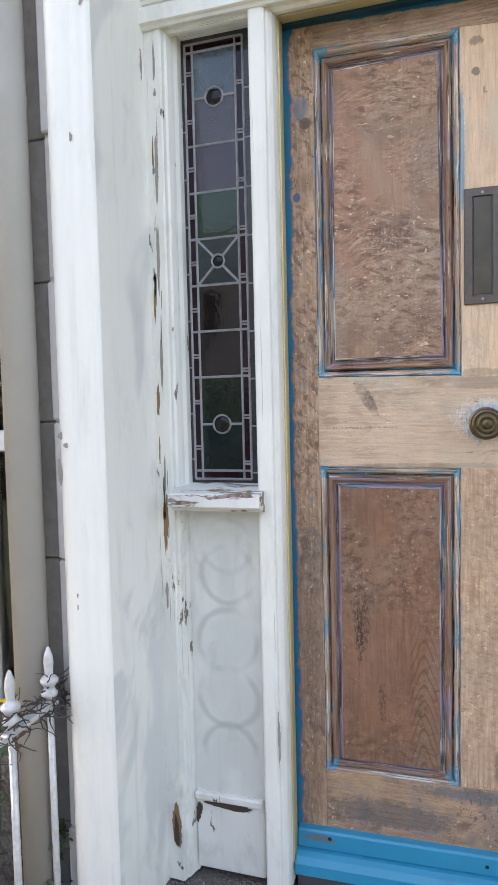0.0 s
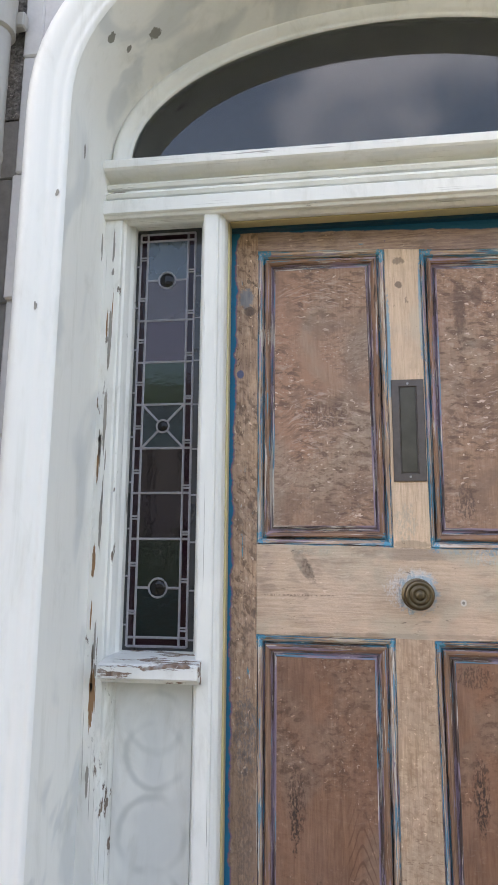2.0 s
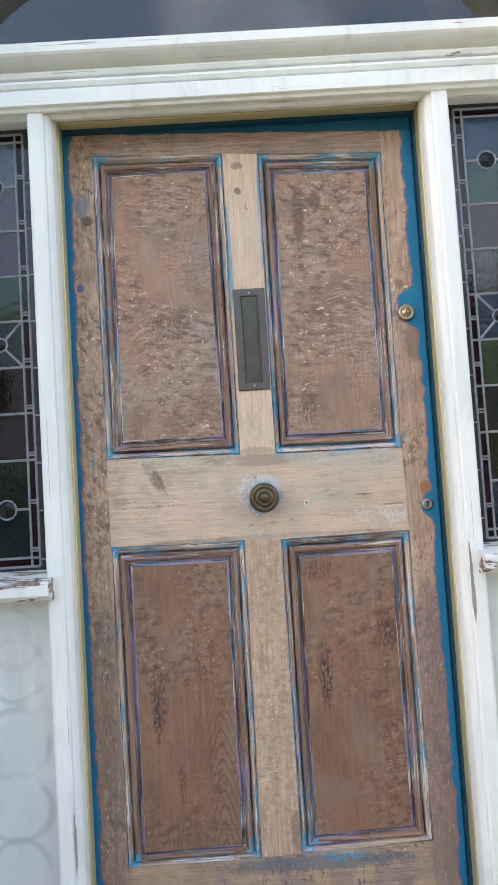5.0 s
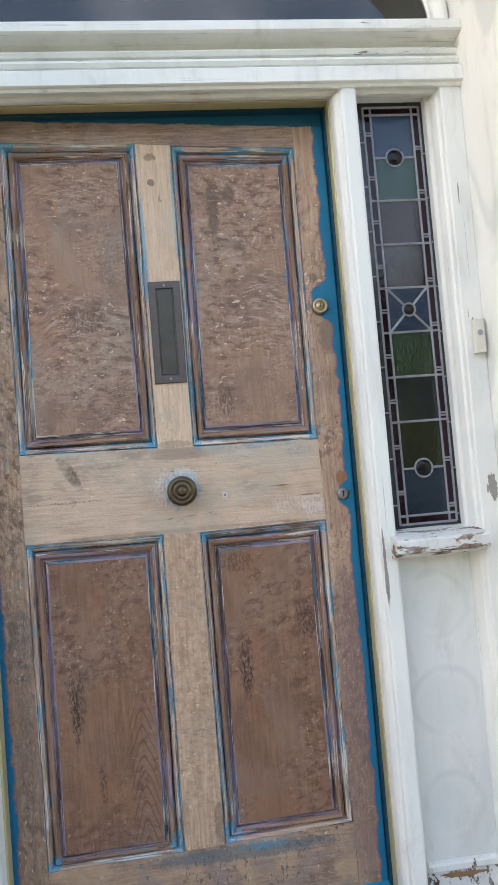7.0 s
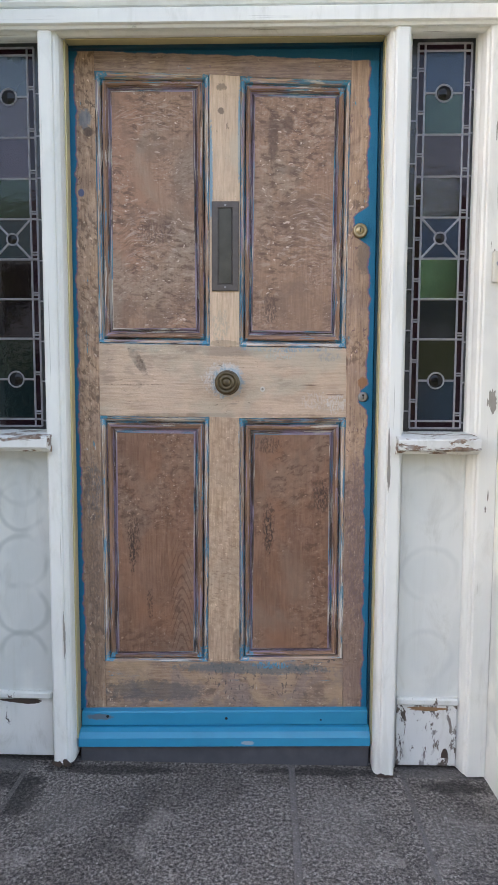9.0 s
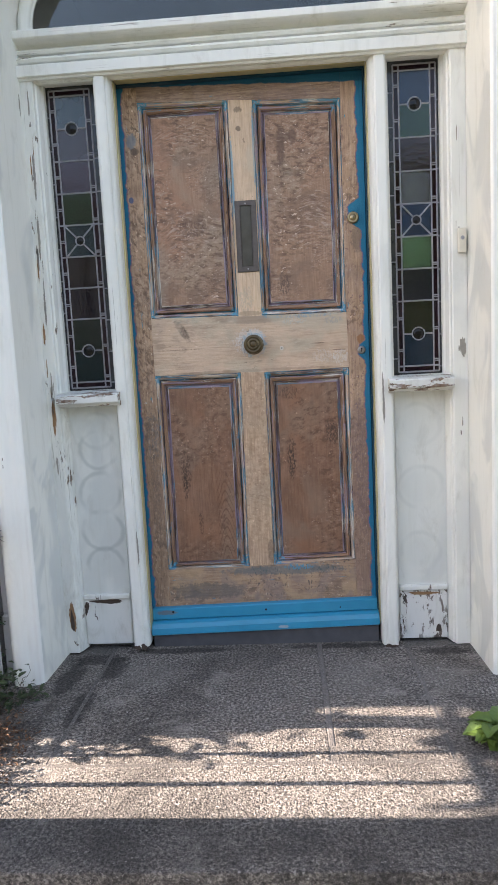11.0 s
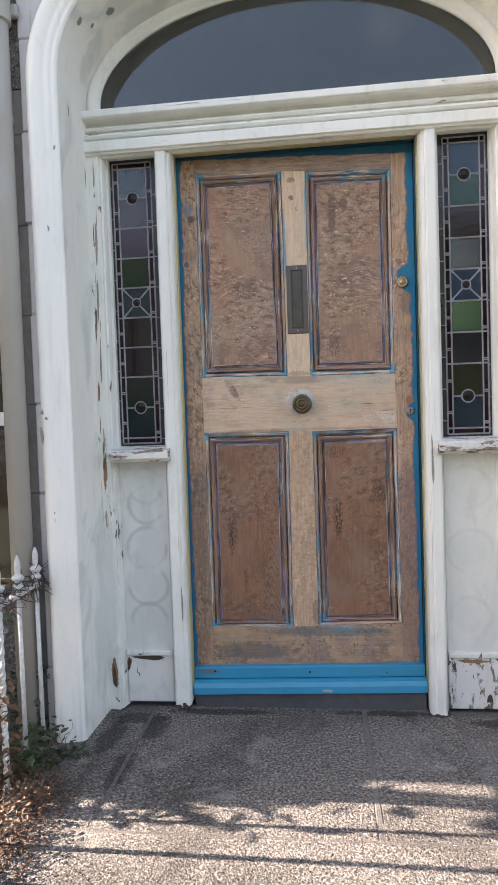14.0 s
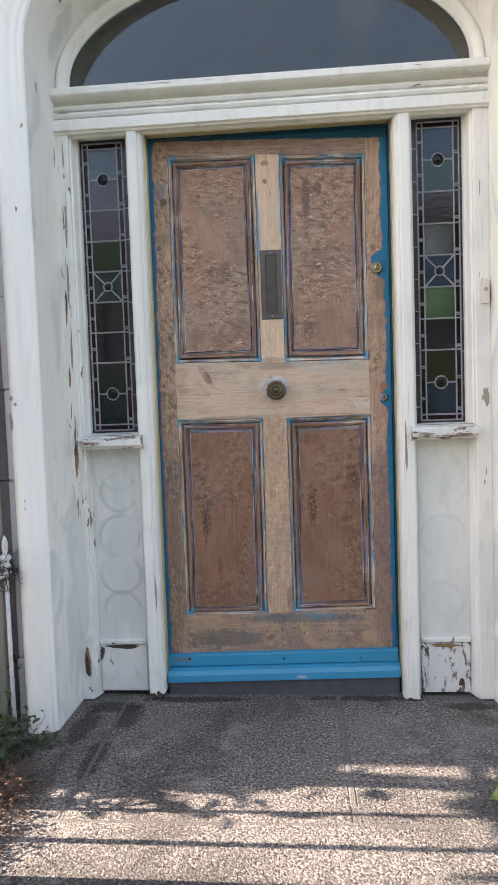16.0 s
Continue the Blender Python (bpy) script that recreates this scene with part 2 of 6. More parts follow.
def chatter(m, centres, strength=0.7, reach=0.17, pale=(0.52, 0.41, 0.345), dark=(0.105, 0.065, 0.05)):
    """Short bowed ripples left where a scraper skipped across the grain."""
    nt = m.node_tree
    b = nt.nodes["Principled BSDF"]
    col = b.inputs["Base Color"].links[0].from_socket
    x, z = axis(nt, "X"), axis(nt, "Z")
    wob = math_node(nt, "MULTIPLY", math_node(nt, "SUBTRACT", grain(nt, stretched(nt, 1, 1, 1), 11.0, 3), 0.5), 0.05)
    fine = step(nt, grain(nt, stretched(nt, 1, 1, 1), 24.0, 5, 0.65), 0.36, 0.56)
    for cx, cz, rx, rz, bow in centres:
        px, pz = math_node(nt, "SUBTRACT", x, cx), math_node(nt, "SUBTRACT", z, cz)
        u = math_node(nt, "ADD", math_node(nt, "MULTIPLY_ADD", math_node(nt, "MULTIPLY", px, px), bow, z), wob)
        c = nt.nodes.new("ShaderNodeCombineXYZ")
        link(nt, math_node(nt, "MULTIPLY", x, 30.0), c.inputs[0])
        link(nt, math_node(nt, "MULTIPLY", u, 185.0), c.inputs[1])
        link(nt, cx * 50.0, c.inputs[2])
        n = grain(nt, c.outputs[0], 1.0, 3, 0.55, 0.3)
        d = math_node(nt, "ADD", math_node(nt, "POWER", math_node(nt, "DIVIDE", px, rx), 2.0), math_node(nt, "POWER", math_node(nt, "DIVIDE", pz, rz), 2.0))
        near = math_node(nt, "MULTIPLY", step(nt, d, 1.1, 0.35), fine)
        col = mix(nt, math_node(nt, "MULTIPLY", math_node(nt, "MULTIPLY", step(nt, n, 0.46, 0.33), near), strength * 0.8), col, dark)
        col = mix(nt, math_node(nt, "MULTIPLY", math_node(nt, "MULTIPLY", step(nt, n, 0.54, 0.66), near), strength), col, pale)
    nt.links.new(col, b.inputs["Base Color"])


def ticks(m, strength=0.6, dark=(0.07, 0.045, 0.035), size=(40, 40, 22), over=0.64):
    """Small nicks and pits scattered over a board."""
    nt = m.node_tree
    b = nt.nodes["Principled BSDF"]
    col = b.inputs["Base Color"].links[0].from_socket
    n = grain(nt, stretched(nt, *size, shift=3.0), 2.6, 3, 0.6, 0.6)
    where = step(nt, grain(nt, stretched(nt, 1, 1, 1, 5.0), 7.0, 3), 0.45, 0.60)
    col = mix(nt, math_node(nt, "MULTIPLY", math_node(nt, "MULTIPLY", step(nt, n, over, over + 0.05), where), strength), col, dark)
    nt.links.new(col, b.inputs["Base Color"])


def white_paint(name, chip=0.72, chip_size=8.0, grime=0.25, bare=(0.20, 0.155, 0.12), base=(0.80, 0.80, 0.755), smear=0.18, long=(1.5, 1.5, 0.6)):
    """Old gloss paint: brushed, faintly soiled, filler smears, chipped through to what lies under it."""
    m, nt, b = material(name, 0.42, spec=0.4)
    brush = grain(nt, stretched(nt, 30, 30, 1.2), 4.0, 4, 0.6)
    col = mix(nt, brush, tuple(c * 0.94 for c in base), base)
    sm = grain(nt, stretched(nt, 1, 1, 0.55), 4.2, 3, 0.45, 1.6)
    col = mix(nt, math_node(nt, "MULTIPLY", step(nt, sm, 0.47, 0.60), smear), col, (0.52, 0.545, 0.54))
    drip = grain(nt, stretched(nt, 9, 9, 0.9), 2.6, 4, 0.6, 0.4)
    col = mix(nt, math_node(nt, "MULTIPLY", step(nt, drip, 0.56, 0.72), 0.3), col, (0.55, 0.55, 0.48))
    dirt = grain(nt, stretched(nt, 1, 1, 0.4), 13.0, 6, 0.7, 0.6)
    col = mix(nt, math_node(nt, "MULTIPLY", step(nt, dirt, 0.5, 0.75), grime), col, (0.36, 0.35, 0.28))
    flake = grain(nt, stretched(nt, *long), chip_size, 8, 0.68, 0.35)
    hole = step(nt, flake, chip, chip + 0.012)
    under = ramp(nt, grain(nt, stretched(nt, 6, 6, 1), 9, 4), (0.35, tuple(c * 0.5 for c in bare)), (0.5, bare), (0.68, (0.33, 0.32, 0.31)))
    col = mix(nt, step(nt, flake, chip - 0.02, chip), col, tuple(c * 0.72 for c in base))
    col = mix(nt, hole, col, under)
    nt.links.new(col, b.inputs["Base Color"])
    nt.links.new(math_node(nt, "MULTIPLY_ADD", hole, 0.35, 0.42), b.inputs["Roughness"])
    bump(nt, b, math_node(nt, "SUBTRACT", math_node(nt, "MULTIPLY", brush, 0.35), hole), 0.5, 0.0014)
    return m


def swirled_paint(name, cx, rings, depth=0.55):
    """White paint rubbed with filler in overlapping round sweeps."""
    m = white_paint(name, 0.80, 8.0, 0.3, base=(0.74, 0.75, 0.715), smear=0.4)
    nt = m.node_tree
    b = nt.nodes["Principled BSDF"]
    col = b.inputs["Base Color"].links[0].from_socket
    wob = math_node(nt, "MULTIPLY", math_node(nt, "SUBTRACT", grain(nt, stretched(nt, 1, 1, 1), 9, 3), 0.5), 0.03)
    for z0, r in rings:
        dx = math_node(nt, "SUBTRACT", axis(nt, "X"), cx)
        dz = math_node(nt, "SUBTRACT", axis(nt, "Z"), z0)
        d = math_node(nt, "SQRT", math_node(nt, "ADD", math_node(nt, "POWER", dx, 2.0), math_node(nt, "POWER", dz, 2.0)))
        d = math_node(nt, "ADD", d, wob)
        rim = step(nt, math_node(nt, "ABSOLUTE", math_node(nt, "SUBTRACT", d, r)), 0.013, 0.001)
        fade = step(nt, grain(nt, stretched(nt, 1, 1, 1), 7, 2), 0.36, 0.60)
        col = mix(nt, math_node(nt, "MULTIPLY", math_node(nt, "MULTIPLY", rim, fade), depth), col, (0.40, 0.43, 0.415))
        col = mix(nt, math_node(nt, "MULTIPLY", step(nt, d, r, r - 0.03), 0.20), col, (0.53, 0.565, 0.55))
    nt.links.new(col, b.inputs["Base Color"])
    return m


def plain(name, colour, rough=0.5, metal=0.0, vary=0.25, scale=20.0, relief=0.15, dist=0.001, spec=0.5):
    m, nt, b = material(name, rough, metal, spec)
    n = grain(nt, stretched(nt, 1, 1, 1, 7.0), scale, 5, 0.6)
    col = mix(nt, n, tuple(c * (1 - vary) for c in colour), tuple(min(1, c * (1 + vary)) for c in colour))
    big = grain(nt, stretched(nt, 1, 1, 1), scale * 0.2, 3)
    col = mix(nt, math_node(nt, "MULTIPLY", step(nt, big, 0.5, 0.75), vary), col, tuple(c * 0.6 for c in colour))
    nt.links.new(col, b.inputs["Base Color"])
    bump(nt, b, n, relief, dist)
    return m


def concrete(name, dark, mid, light, speck=70.0, relief=0.9):
    """Washed aggregate: small pale and dark stones in a grey bed."""
    m, nt, b = material(name, 0.88, spec=0.3)
    v = stretched(nt, 1, 1, 1)
    c = cells(nt, v, speck * 1.6)
    n = grain(nt, v, speck * 1.15, 6, 0.75, 0.3)
    big = grain(nt, v, 3.5, 4, 0.6, 0.5)
    col = ramp(nt, n, (0.37, dark), (0.49, mid), (0.63, light))
    col = mix(nt, math_node(nt, "MULTIPLY", step(nt, big, 0.42, 0.66), 0.55), col, dark)
    worn = grain(nt, v, 6.0, 6, 0.7, 0.8)
    col = mix(nt, math_node(nt, "MULTIPLY", step(nt, worn, 0.54, 0.72), 0.45), col, light)
    col = mix(nt, math_node(nt, "MULTIPLY", step(nt, grain(nt, v, speck * 0.8, 2), 0.67, 0.71), 0.8), col, (0.48, 0.45, 0.42))
    nt.links.new(col, b.inputs["Base Color"])
    h = math_node(nt, "ADD", math_node(nt, "MULTIPLY", c, -0.7), n)
    bump(nt, b, h, relief, 0.008)
    return m


def pane(name, tint, gloss_rough=0.02, ripple=0.0, ripple_scale=60.0, thin=0.85):
    """Thin glass: what lies behind comes through in the glass's colour, the sky is mirrored by Fresnel's law."""
    m = bpy.data.materials.new(name)
    m.use_nodes = True
    nt = m.node_tree
    nt.nodes.clear()
    out = nt.nodes.new("ShaderNodeOutputMaterial")
    body = nt.nodes.new("ShaderNodeBsdfTransparent")
    body.inputs["Color"].default_value = (*[c * thin for c in tint], 1)
    gloss = nt.nodes.new("ShaderNodeBsdfGlossy")
    gloss.inputs["Roughness"].default_value = gloss_rough
    fres = nt.nodes.new("ShaderNodeFresnel")
    fres.inputs["IOR"].default_value = 1.62
    both = nt.nodes.new("ShaderNodeMixShader")
    nt.links.new(fres.outputs[0], both.inputs[0])
    nt.links.new(body.outputs[0], both.inputs[1])
    nt.links.new(gloss.outputs[0], both.inputs[2])
    nt.links.new(both.outputs[0], out.inputs["Surface"])
    if ripple:
        bp = nt.nodes.new("ShaderNodeBump")
        bp.inputs["Strength"].default_value, bp.inputs["Distance"].default_value = min(1.0, ripple), 0.002 * max(1.0, ripple)
        nt.links.new(grain(nt, stretched(nt, 1, 1, 1, 4.0), ripple_scale, 2, 0.5, 0.5), bp.inputs["Height"])
        nt.links.new(bp.outputs[0], gloss.inputs["Normal"])
        nt.links.new(bp.outputs[0], fres.inputs["Normal"])
    return m


def stained(name, tint, ripple=0.12, scale=60.0, body=0.5):
    """Coloured cathedral glass: faintly milky with a film of its own tint, else clear."""
    m = pane(name, tint, 0.03, ripple, scale, 0.9)
    nt = m.node_tree
    out = nt.nodes["Material Output"]
    clear = out.inputs["Surface"].links[0].from_socket
    film = nt.nodes.new("ShaderNodeBsdfDiffuse")
    n = grain(nt, stretched(nt, 1, 1, 1, 5.0), 16, 4)
    nt.links.new(mix(nt, n, tuple(c * 0.5 for c in tint), tint), film.inputs["Color"])
    both = nt.nodes.new("ShaderNodeMixShader")
    both.inputs[0].default_value = body
    nt.links.new(clear, both.inputs[1])
    nt.links.new(film.outputs[0], both.inputs[2])
    nt.links.new(both.outputs[0], out.inputs["Surface"])
    return m


def leaf_mat(name, a, b_, rough=0.5):
    m, nt, b = material(name, rough)
    r = nt.nodes.new("ShaderNodeNewGeometry").outputs["Random Per Island"]
    col = mix(nt, r, a, b_)
    col = mix(nt, grain(nt, stretched(nt, 1, 1, 1), 45, 3), col, tuple(c * 0.7 for c in a))
    nt.links.new(col, b.inputs["Base Color"])
    b.inputs["Transmission Weight"].default_value = 0.0
    return m


def tone_patch(m, x, y, rx, ry, colour, strength=0.7, rag=0.6):
    """A ragged patch of another tone on a level surface, such as dirt."""
    nt = m.node_tree
    b = nt.nodes["Principled BSDF"]
    col = b.inputs["Base Color"].links[0].from_socket
    px = math_node(nt, "DIVIDE", math_node(nt, "SUBTRACT", axis(nt, "X"), x), rx)
    py = math_node(nt, "DIVIDE", math_node(nt, "SUBTRACT", axis(nt, "Y"), y), ry)
    d = math_node(nt, "SQRT", math_node(nt, "ADD", math_node(nt, "POWER", px, 2.0), math_node(nt, "POWER", py, 2.0)))
    n = grain(nt, stretched(nt, 1, 1, 1), 30.0, 8, 0.75, 0.6)
    d = math_node(nt, "ADD", d, math_node(nt, "MULTIPLY", math_node(nt, "SUBTRACT", n, 0.5), 3.0 * rag))
    nt.links.new(mix(nt, math_node(nt, "MULTIPLY", step(nt, d, 1.1, 0.5), strength), col, colour), b.inputs["Base Color"])


def cracks(m, over=0.60, strength=0.75, run=(1.1, 90, 90)):
    """Long fine cracks in old paint, dark with dirt."""
    nt = m.node_tree
    b = nt.nodes["Principled BSDF"]
    col = b.inputs["Base Color"].links[0].from_socket
    n = grain(nt, stretched(nt, *run), 2.0, 3, 0.6, 0.25)
    where = step(nt, grain(nt, stretched(nt, 1, 1, 1), 4.5, 3), 0.44, 0.58)
    nt.links.new(mix(nt, math_node(nt, "MULTIPLY", math_node(nt, "MULTIPLY", step(nt, n, over, over + 0.04), where), strength), col, (0.17, 0.15, 0.12)), b.inputs["Base Color"])


def tool_marks(m, fx, fz, pale, dark, strength=0.5, lean=0.0, patch=5.0, lo=0.42, seed=0.0):
    """Patches of short soft ripples across a board, with crisp pale flakes on their crests."""
    nt = m.node_tree
    x, z = axis(nt, "X"), axis(nt, "Z")
    bend = math_node(nt, "MULTIPLY", math_node(nt, "SUBTRACT", grain(nt, stretched(nt, 1, 1, 1), 7.0, 2), 0.5), 0.045)
    c = nt.nodes.new("ShaderNodeCombineXYZ")
    link(nt, math_node(nt, "MULTIPLY", x, fx), c.inputs[0])
    link(nt, math_node(nt, "MULTIPLY", math_node(nt, "ADD", math_node(nt, "MULTIPLY_ADD", x, lean, z), bend), fz), c.inputs[1])
    link(nt, seed, c.inputs[2])
    n = grain(nt, c.outputs[0], 1.0, 5, 0.66, 0.3)
    where = step(nt, grain(nt, stretched(nt, 1, 1, 0.8, seed + 1.0), patch, 3, 0.55), lo, lo + 0.16)
    overlay(m, math_node(nt, "MULTIPLY", step(nt, n, 0.51, 0.38), where), dark, strength)
    overlay(m, math_node(nt, "MULTIPLY", step(nt, n, 0.54, 0.68), where), pale, strength * 0.6)
    crisp = grain(nt, stretched(nt, fx * 2.2, fx, fz * 1.9, seed + 2.0), 1.0, 2, 0.5, 0.4)
    overlay(m, math_node(nt, "MULTIPLY", step(nt, crisp, 0.66, 0.71), where), tuple(min(1.0, c * 1.3) for c in pale), strength)


def tone(m, scale, colour, strength, lo=0.45, hi=0.62, seed=3.0, tall=0.5):
    """Broad drifts of another hue."""
    nt = m.node_tree
    overlay(m, step(nt, grain(nt, stretched(nt, 1, 1, tall, seed), scale, 4, 0.55, 0.5), lo, hi), colour, strength)


def cathedral(m, x0, z0, half, rise, dark, strength=0.5, pitch=0.011):
    """Nested arches of flat-sawn grain."""
    nt = m.node_tree
    px = math_node(nt, "SUBTRACT", axis(nt, "X"), x0)
    pz = math_node(nt, "SUBTRACT", axis(nt, "Z"), z0)
    wob = math_node(nt, "MULTIPLY", math_node(nt, "SUBTRACT", grain(nt, stretched(nt, 3, 3, 0.6), 9.0, 3), 0.5), 0.020)
    u = math_node(nt, "ADD", math_node(nt, "ADD", math_node(nt, "MULTIPLY", math_node(nt, "SQRT", math_node(nt, "MULTIPLY_ADD", px, px, 0.0001)), rise / half), math_node(nt, "MULTIPLY", pz, 0.42)), wob)
    line = step(nt, math_node(nt, "SINE", math_node(nt, "MULTIPLY", u, 6.283 / (pitch * rise / half))), 0.55, 0.97)
    near = math_node(nt, "MULTIPLY", step(nt, math_node(nt, "ABSOLUTE", px), half, half * 0.7), step(nt, math_node(nt, "ABSOLUTE", pz), 0.24, 0.12))
    overlay(m, math_node(nt, "MULTIPLY", line, near), dark, strength)


def scraped_moulding(name, along, base, dark, blue=0.5, lilac=0.5, cream=0.4, seed=0.0):
    """Narrow moulding scraped lengthwise: bare timber, darker streaks, threads of blue, lilac and cream paint."""
    m, nt, b = material(name, 0.6, spec=0.35)
    k = {"z": (170, 170, 5), "x": (5, 170, 170)}[along]
    long = grain(nt, stretched(nt, *k), 1.0, 4, 0.6, 0.25)
    col = ramp(nt, long, (0.33, dark), (0.48, base), (0.66, tuple(min(1, c * 1.35) for c in base)))
    nt.links.new(col, b.inputs["Base Color"])
    for q, (colour, amount, f) in enumerate((((0.29, 0.225, 0.29), lilac, 0.8), ((0.07, 0.235, 0.35), blue, 1.15), ((0.60, 0.545, 0.48), cream, 1.4), (tuple(c * 0.55 for c in dark), 0.15, 1.0))):
        c = nt.nodes.new("ShaderNodeVectorMath")
        c.operation = "ADD"
        nt.links.new(stretched(nt, *[v * f for v in k]), c.inputs[0])
        c.inputs[1].default_value = (7.3 * q + seed, 3.1 * q, 5.7 * q + seed)
        n = grain(nt, c.outputs[0], 1.0, 3, 0.6, 0.3)
        spread = grain(nt, stretched(nt, 1, 1, 1, 0.0), 6.0 + q, 2)
        edge = math_node(nt, "MULTIPLY_ADD", spread, -0.60, 0.97 - amount * 0.22)
        overlay(m, step(nt, math_node(nt, "SUBTRACT", n, edge), -0.02, 0.035), colour, 0.85)
    bump(nt, b, long, 0.8, 0.0022)
    return m


def corner_paint(m, spots, colour, strength=0.9):
    """Ragged old paint left in the corners that the scraper could not reach."""
    nt = m.node_tree
    x, z = axis(nt, "X"), axis(nt, "Z")
    near = None
    for cx, cz, r in spots:
        px = math_node(nt, "DIVIDE", math_node(nt, "SUBTRACT", x, cx), r)
        pz = math_node(nt, "DIVIDE", math_node(nt, "SUBTRACT", z, cz), r * 1.25)
        d = math_node(nt, "MULTIPLY_ADD", px, px, math_node(nt, "MULTIPLY", pz, pz))
        near = d if near is None else math_node(nt, "MINIMUM", near, d)
    n = grain(nt, stretched(nt, 1, 1, 1), 70.0, 6, 0.7, 0.5)
    thin = grain(nt, stretched(nt, 1, 1, 1), 150.0, 4, 0.7, 0.4)
    reach = step(nt, math_node(nt, "ADD", near, math_node(nt, "MULTIPLY", math_node(nt, "SUBTRACT", n, 0.5), 6.0)), 0.80, 0.45)
    overlay(m, math_node(nt, "MULTIPLY", reach, step(nt, thin, 0.40, 0.50)), colour, strength)


PINE_RAIL = wood("bare_pine_rail", (0.63, 0.475, 0.35), (0.58, 0.43, 0.31), (0.48, 0.34, 0.235), "x", 0.2, 0.0, 0.35, pore=0.16, lilac=0.14)
PINE_MUNTIN = wood("bare_pine_muntin", (0.70, 0.53, 0.375), (0.64, 0.475, 0.33), (0.53, 0.375, 0.25), "z", 0.15, 0.0, 0.2, pore=0.14, lilac=0.10)
PINE_MUNTIN_LOW = wood("bare_pine_muntin_low", (0.60, 0.435, 0.295), (0.525, 0.37, 0.245), (0.39, 0.255, 0.165), "z", 0.08, 0.0, 0.3, pore=0.4, lilac=0.12)
TOP_RAIL = wood("weathered_top_rail", (0.46, 0.335, 0.25), (0.35, 0.24, 0.17), (0.20, 0.13, 0.095), "x", 0.5, 0.05, 0.6)
LOW_RAIL = wood("scraped_bottom_rail", (0.44, 0.30, 0.20), (0.36, 0.235, 0.15), (0.26, 0.165, 0.105), "x", 0.4, 0.10, 0.5, pore=0.25, lilac=0.15)
STILE_TONES = ((0.54, 0.375, 0.255), (0.45, 0.295, 0.19), (0.30, 0.19, 0.125), "z", 0.35, 0.04, 0.4)
STILE_L = wood("stripped_stile_hinge", *STILE_TONES, pore=0.45, lilac=0.15)
STILE_R = wood("stripped_stile_lock", *STILE_TONES, pore=0.45, lilac=0.22)
PANEL = wood("stripped_panel", (0.375, 0.240, 0.162), (0.335, 0.207, 0.137), (0.282, 0.170, 0.110), "z", 0.25, 0.0, 0.30, pore=0.18, lilac=0.06)
PANEL_LOW = wood("stripped_panel_low", (0.262, 0.143, 0.087), (0.226, 0.119, 0.071), (0.180, 0.092, 0.055), "z", 0.12, 0.0, 0.30, pore=0.20, lilac=0.05)
RIDGE = {k: scraped_moulding("bare_ridge_" + k, k, (0.225, 0.132, 0.085), (0.085, 0.048, 0.032), 0.05, 0.40, 0.12, 1.0) for k in "zx"}
OVOLO = {k: scraped_moulding("scraped_ovolo_" + k, k, (0.40, 0.285, 0.205), (0.19, 0.125, 0.09), 0.45, 0.40, 0.50, 4.0) for k in "zx"}
# hollow and quirk are toned dark to imitate the shade in the grooves
HOLLOW_SHADE = {k: scraped_moulding("hollow_" + k, k, (0.085, 0.057, 0.045), (0.026, 0.020, 0.019), 0.72, 0.4, 0.3, 8.0) for k in "zx"}
QUIRK_SHADE = {k: scraped_moulding("shaded_quirk_" + k, k, (0.125, 0.085, 0.072), (0.035, 0.025, 0.024), 0.30, 0.90, 0.40, 12.0) for k in "zx"}
CORNERS = ((-0.336, 1.866, 0.022), (-0.035, 1.852, 0.016), (-0.038, 1.132, 0.020), (-0.340, 1.138, 0.018), (0.068, 1.846, 0.024), (0.348, 1.830, 0.024), (0.350, 1.128, 0.020), (0.064, 1.130, 0.016), (-0.342, 0.912, 0.017), (-0.038, 0.908, 0.014), (0.064, 0.906, 0.020), (0.354, 0.906, 0.018), (0.070, 0.212, 0.026), (-0.046, 0.206, 0.022), (-0.330, 0.196, 0.018))
for k in "zx":
    for group in (OVOLO, HOLLOW_SHADE, RIDGE, QUIRK_SHADE):
        corner_paint(group[k], CORNERS, (0.055, 0.275, 0.42))
BLUE_FLECK, BURN, CHALK = (0.05, 0.27, 0.43), (0.10, 0.07, 0.055), (0.66, 0.64, 0.62)
daub(PINE_RAIL, -0.238, 1.082, 0.018, 0.042, (0.20, 0.15, 0.115), 0.8, 0.5, 0.55)
daub(PINE_RAIL, -0.232, 1.078, 0.010, 0.040, BURN, 0.7, 0.9, 0.55, broken=True)
daub(PINE_RAIL, -0.21, 1.112, 0.045, 0.008, (0.20, 0.26, 0.24), 0.6, 0.5, broken=True)
daub(PINE_RAIL, 0.02, 1.108, 0.16, 0.016, (0.24, 0.19, 0.15), 0.6, 0.4)
daub(PINE_RAIL, 0.024, 1.040, 0.040, 0.034, CHALK, 0.75, 0.45)
daub(PINE_RAIL, 0.021, 1.018, 0.043, 0.043, BLUE_FLECK, 0.55, 0.7, 0.0, True)
daub(PINE_RAIL, 0.20, 1.116, 0.16, 0.012, BLUE_FLECK, 0.8, 0.55, broken=True)
daub(PINE_RAIL, 0.17, 1.095, 0.05, 0.012, (0.35, 0.50, 0.52), 0.6, 0.6, broken=True)
daub(PINE_RAIL, 0.31, 1.092, 0.035, 0.014, (0.05, 0.14, 0.30), 0.7, 0.5, broken=True)
daub(PINE_RAIL, 0.122, 1.000, 0.0075, 0.0085, CHALK, 0.95, 0.1)
daub(PINE_RAIL, 0.122, 1.000, 0.0035, 0.004, (0.03, 0.05, 0.06), 0.95, 0.1)
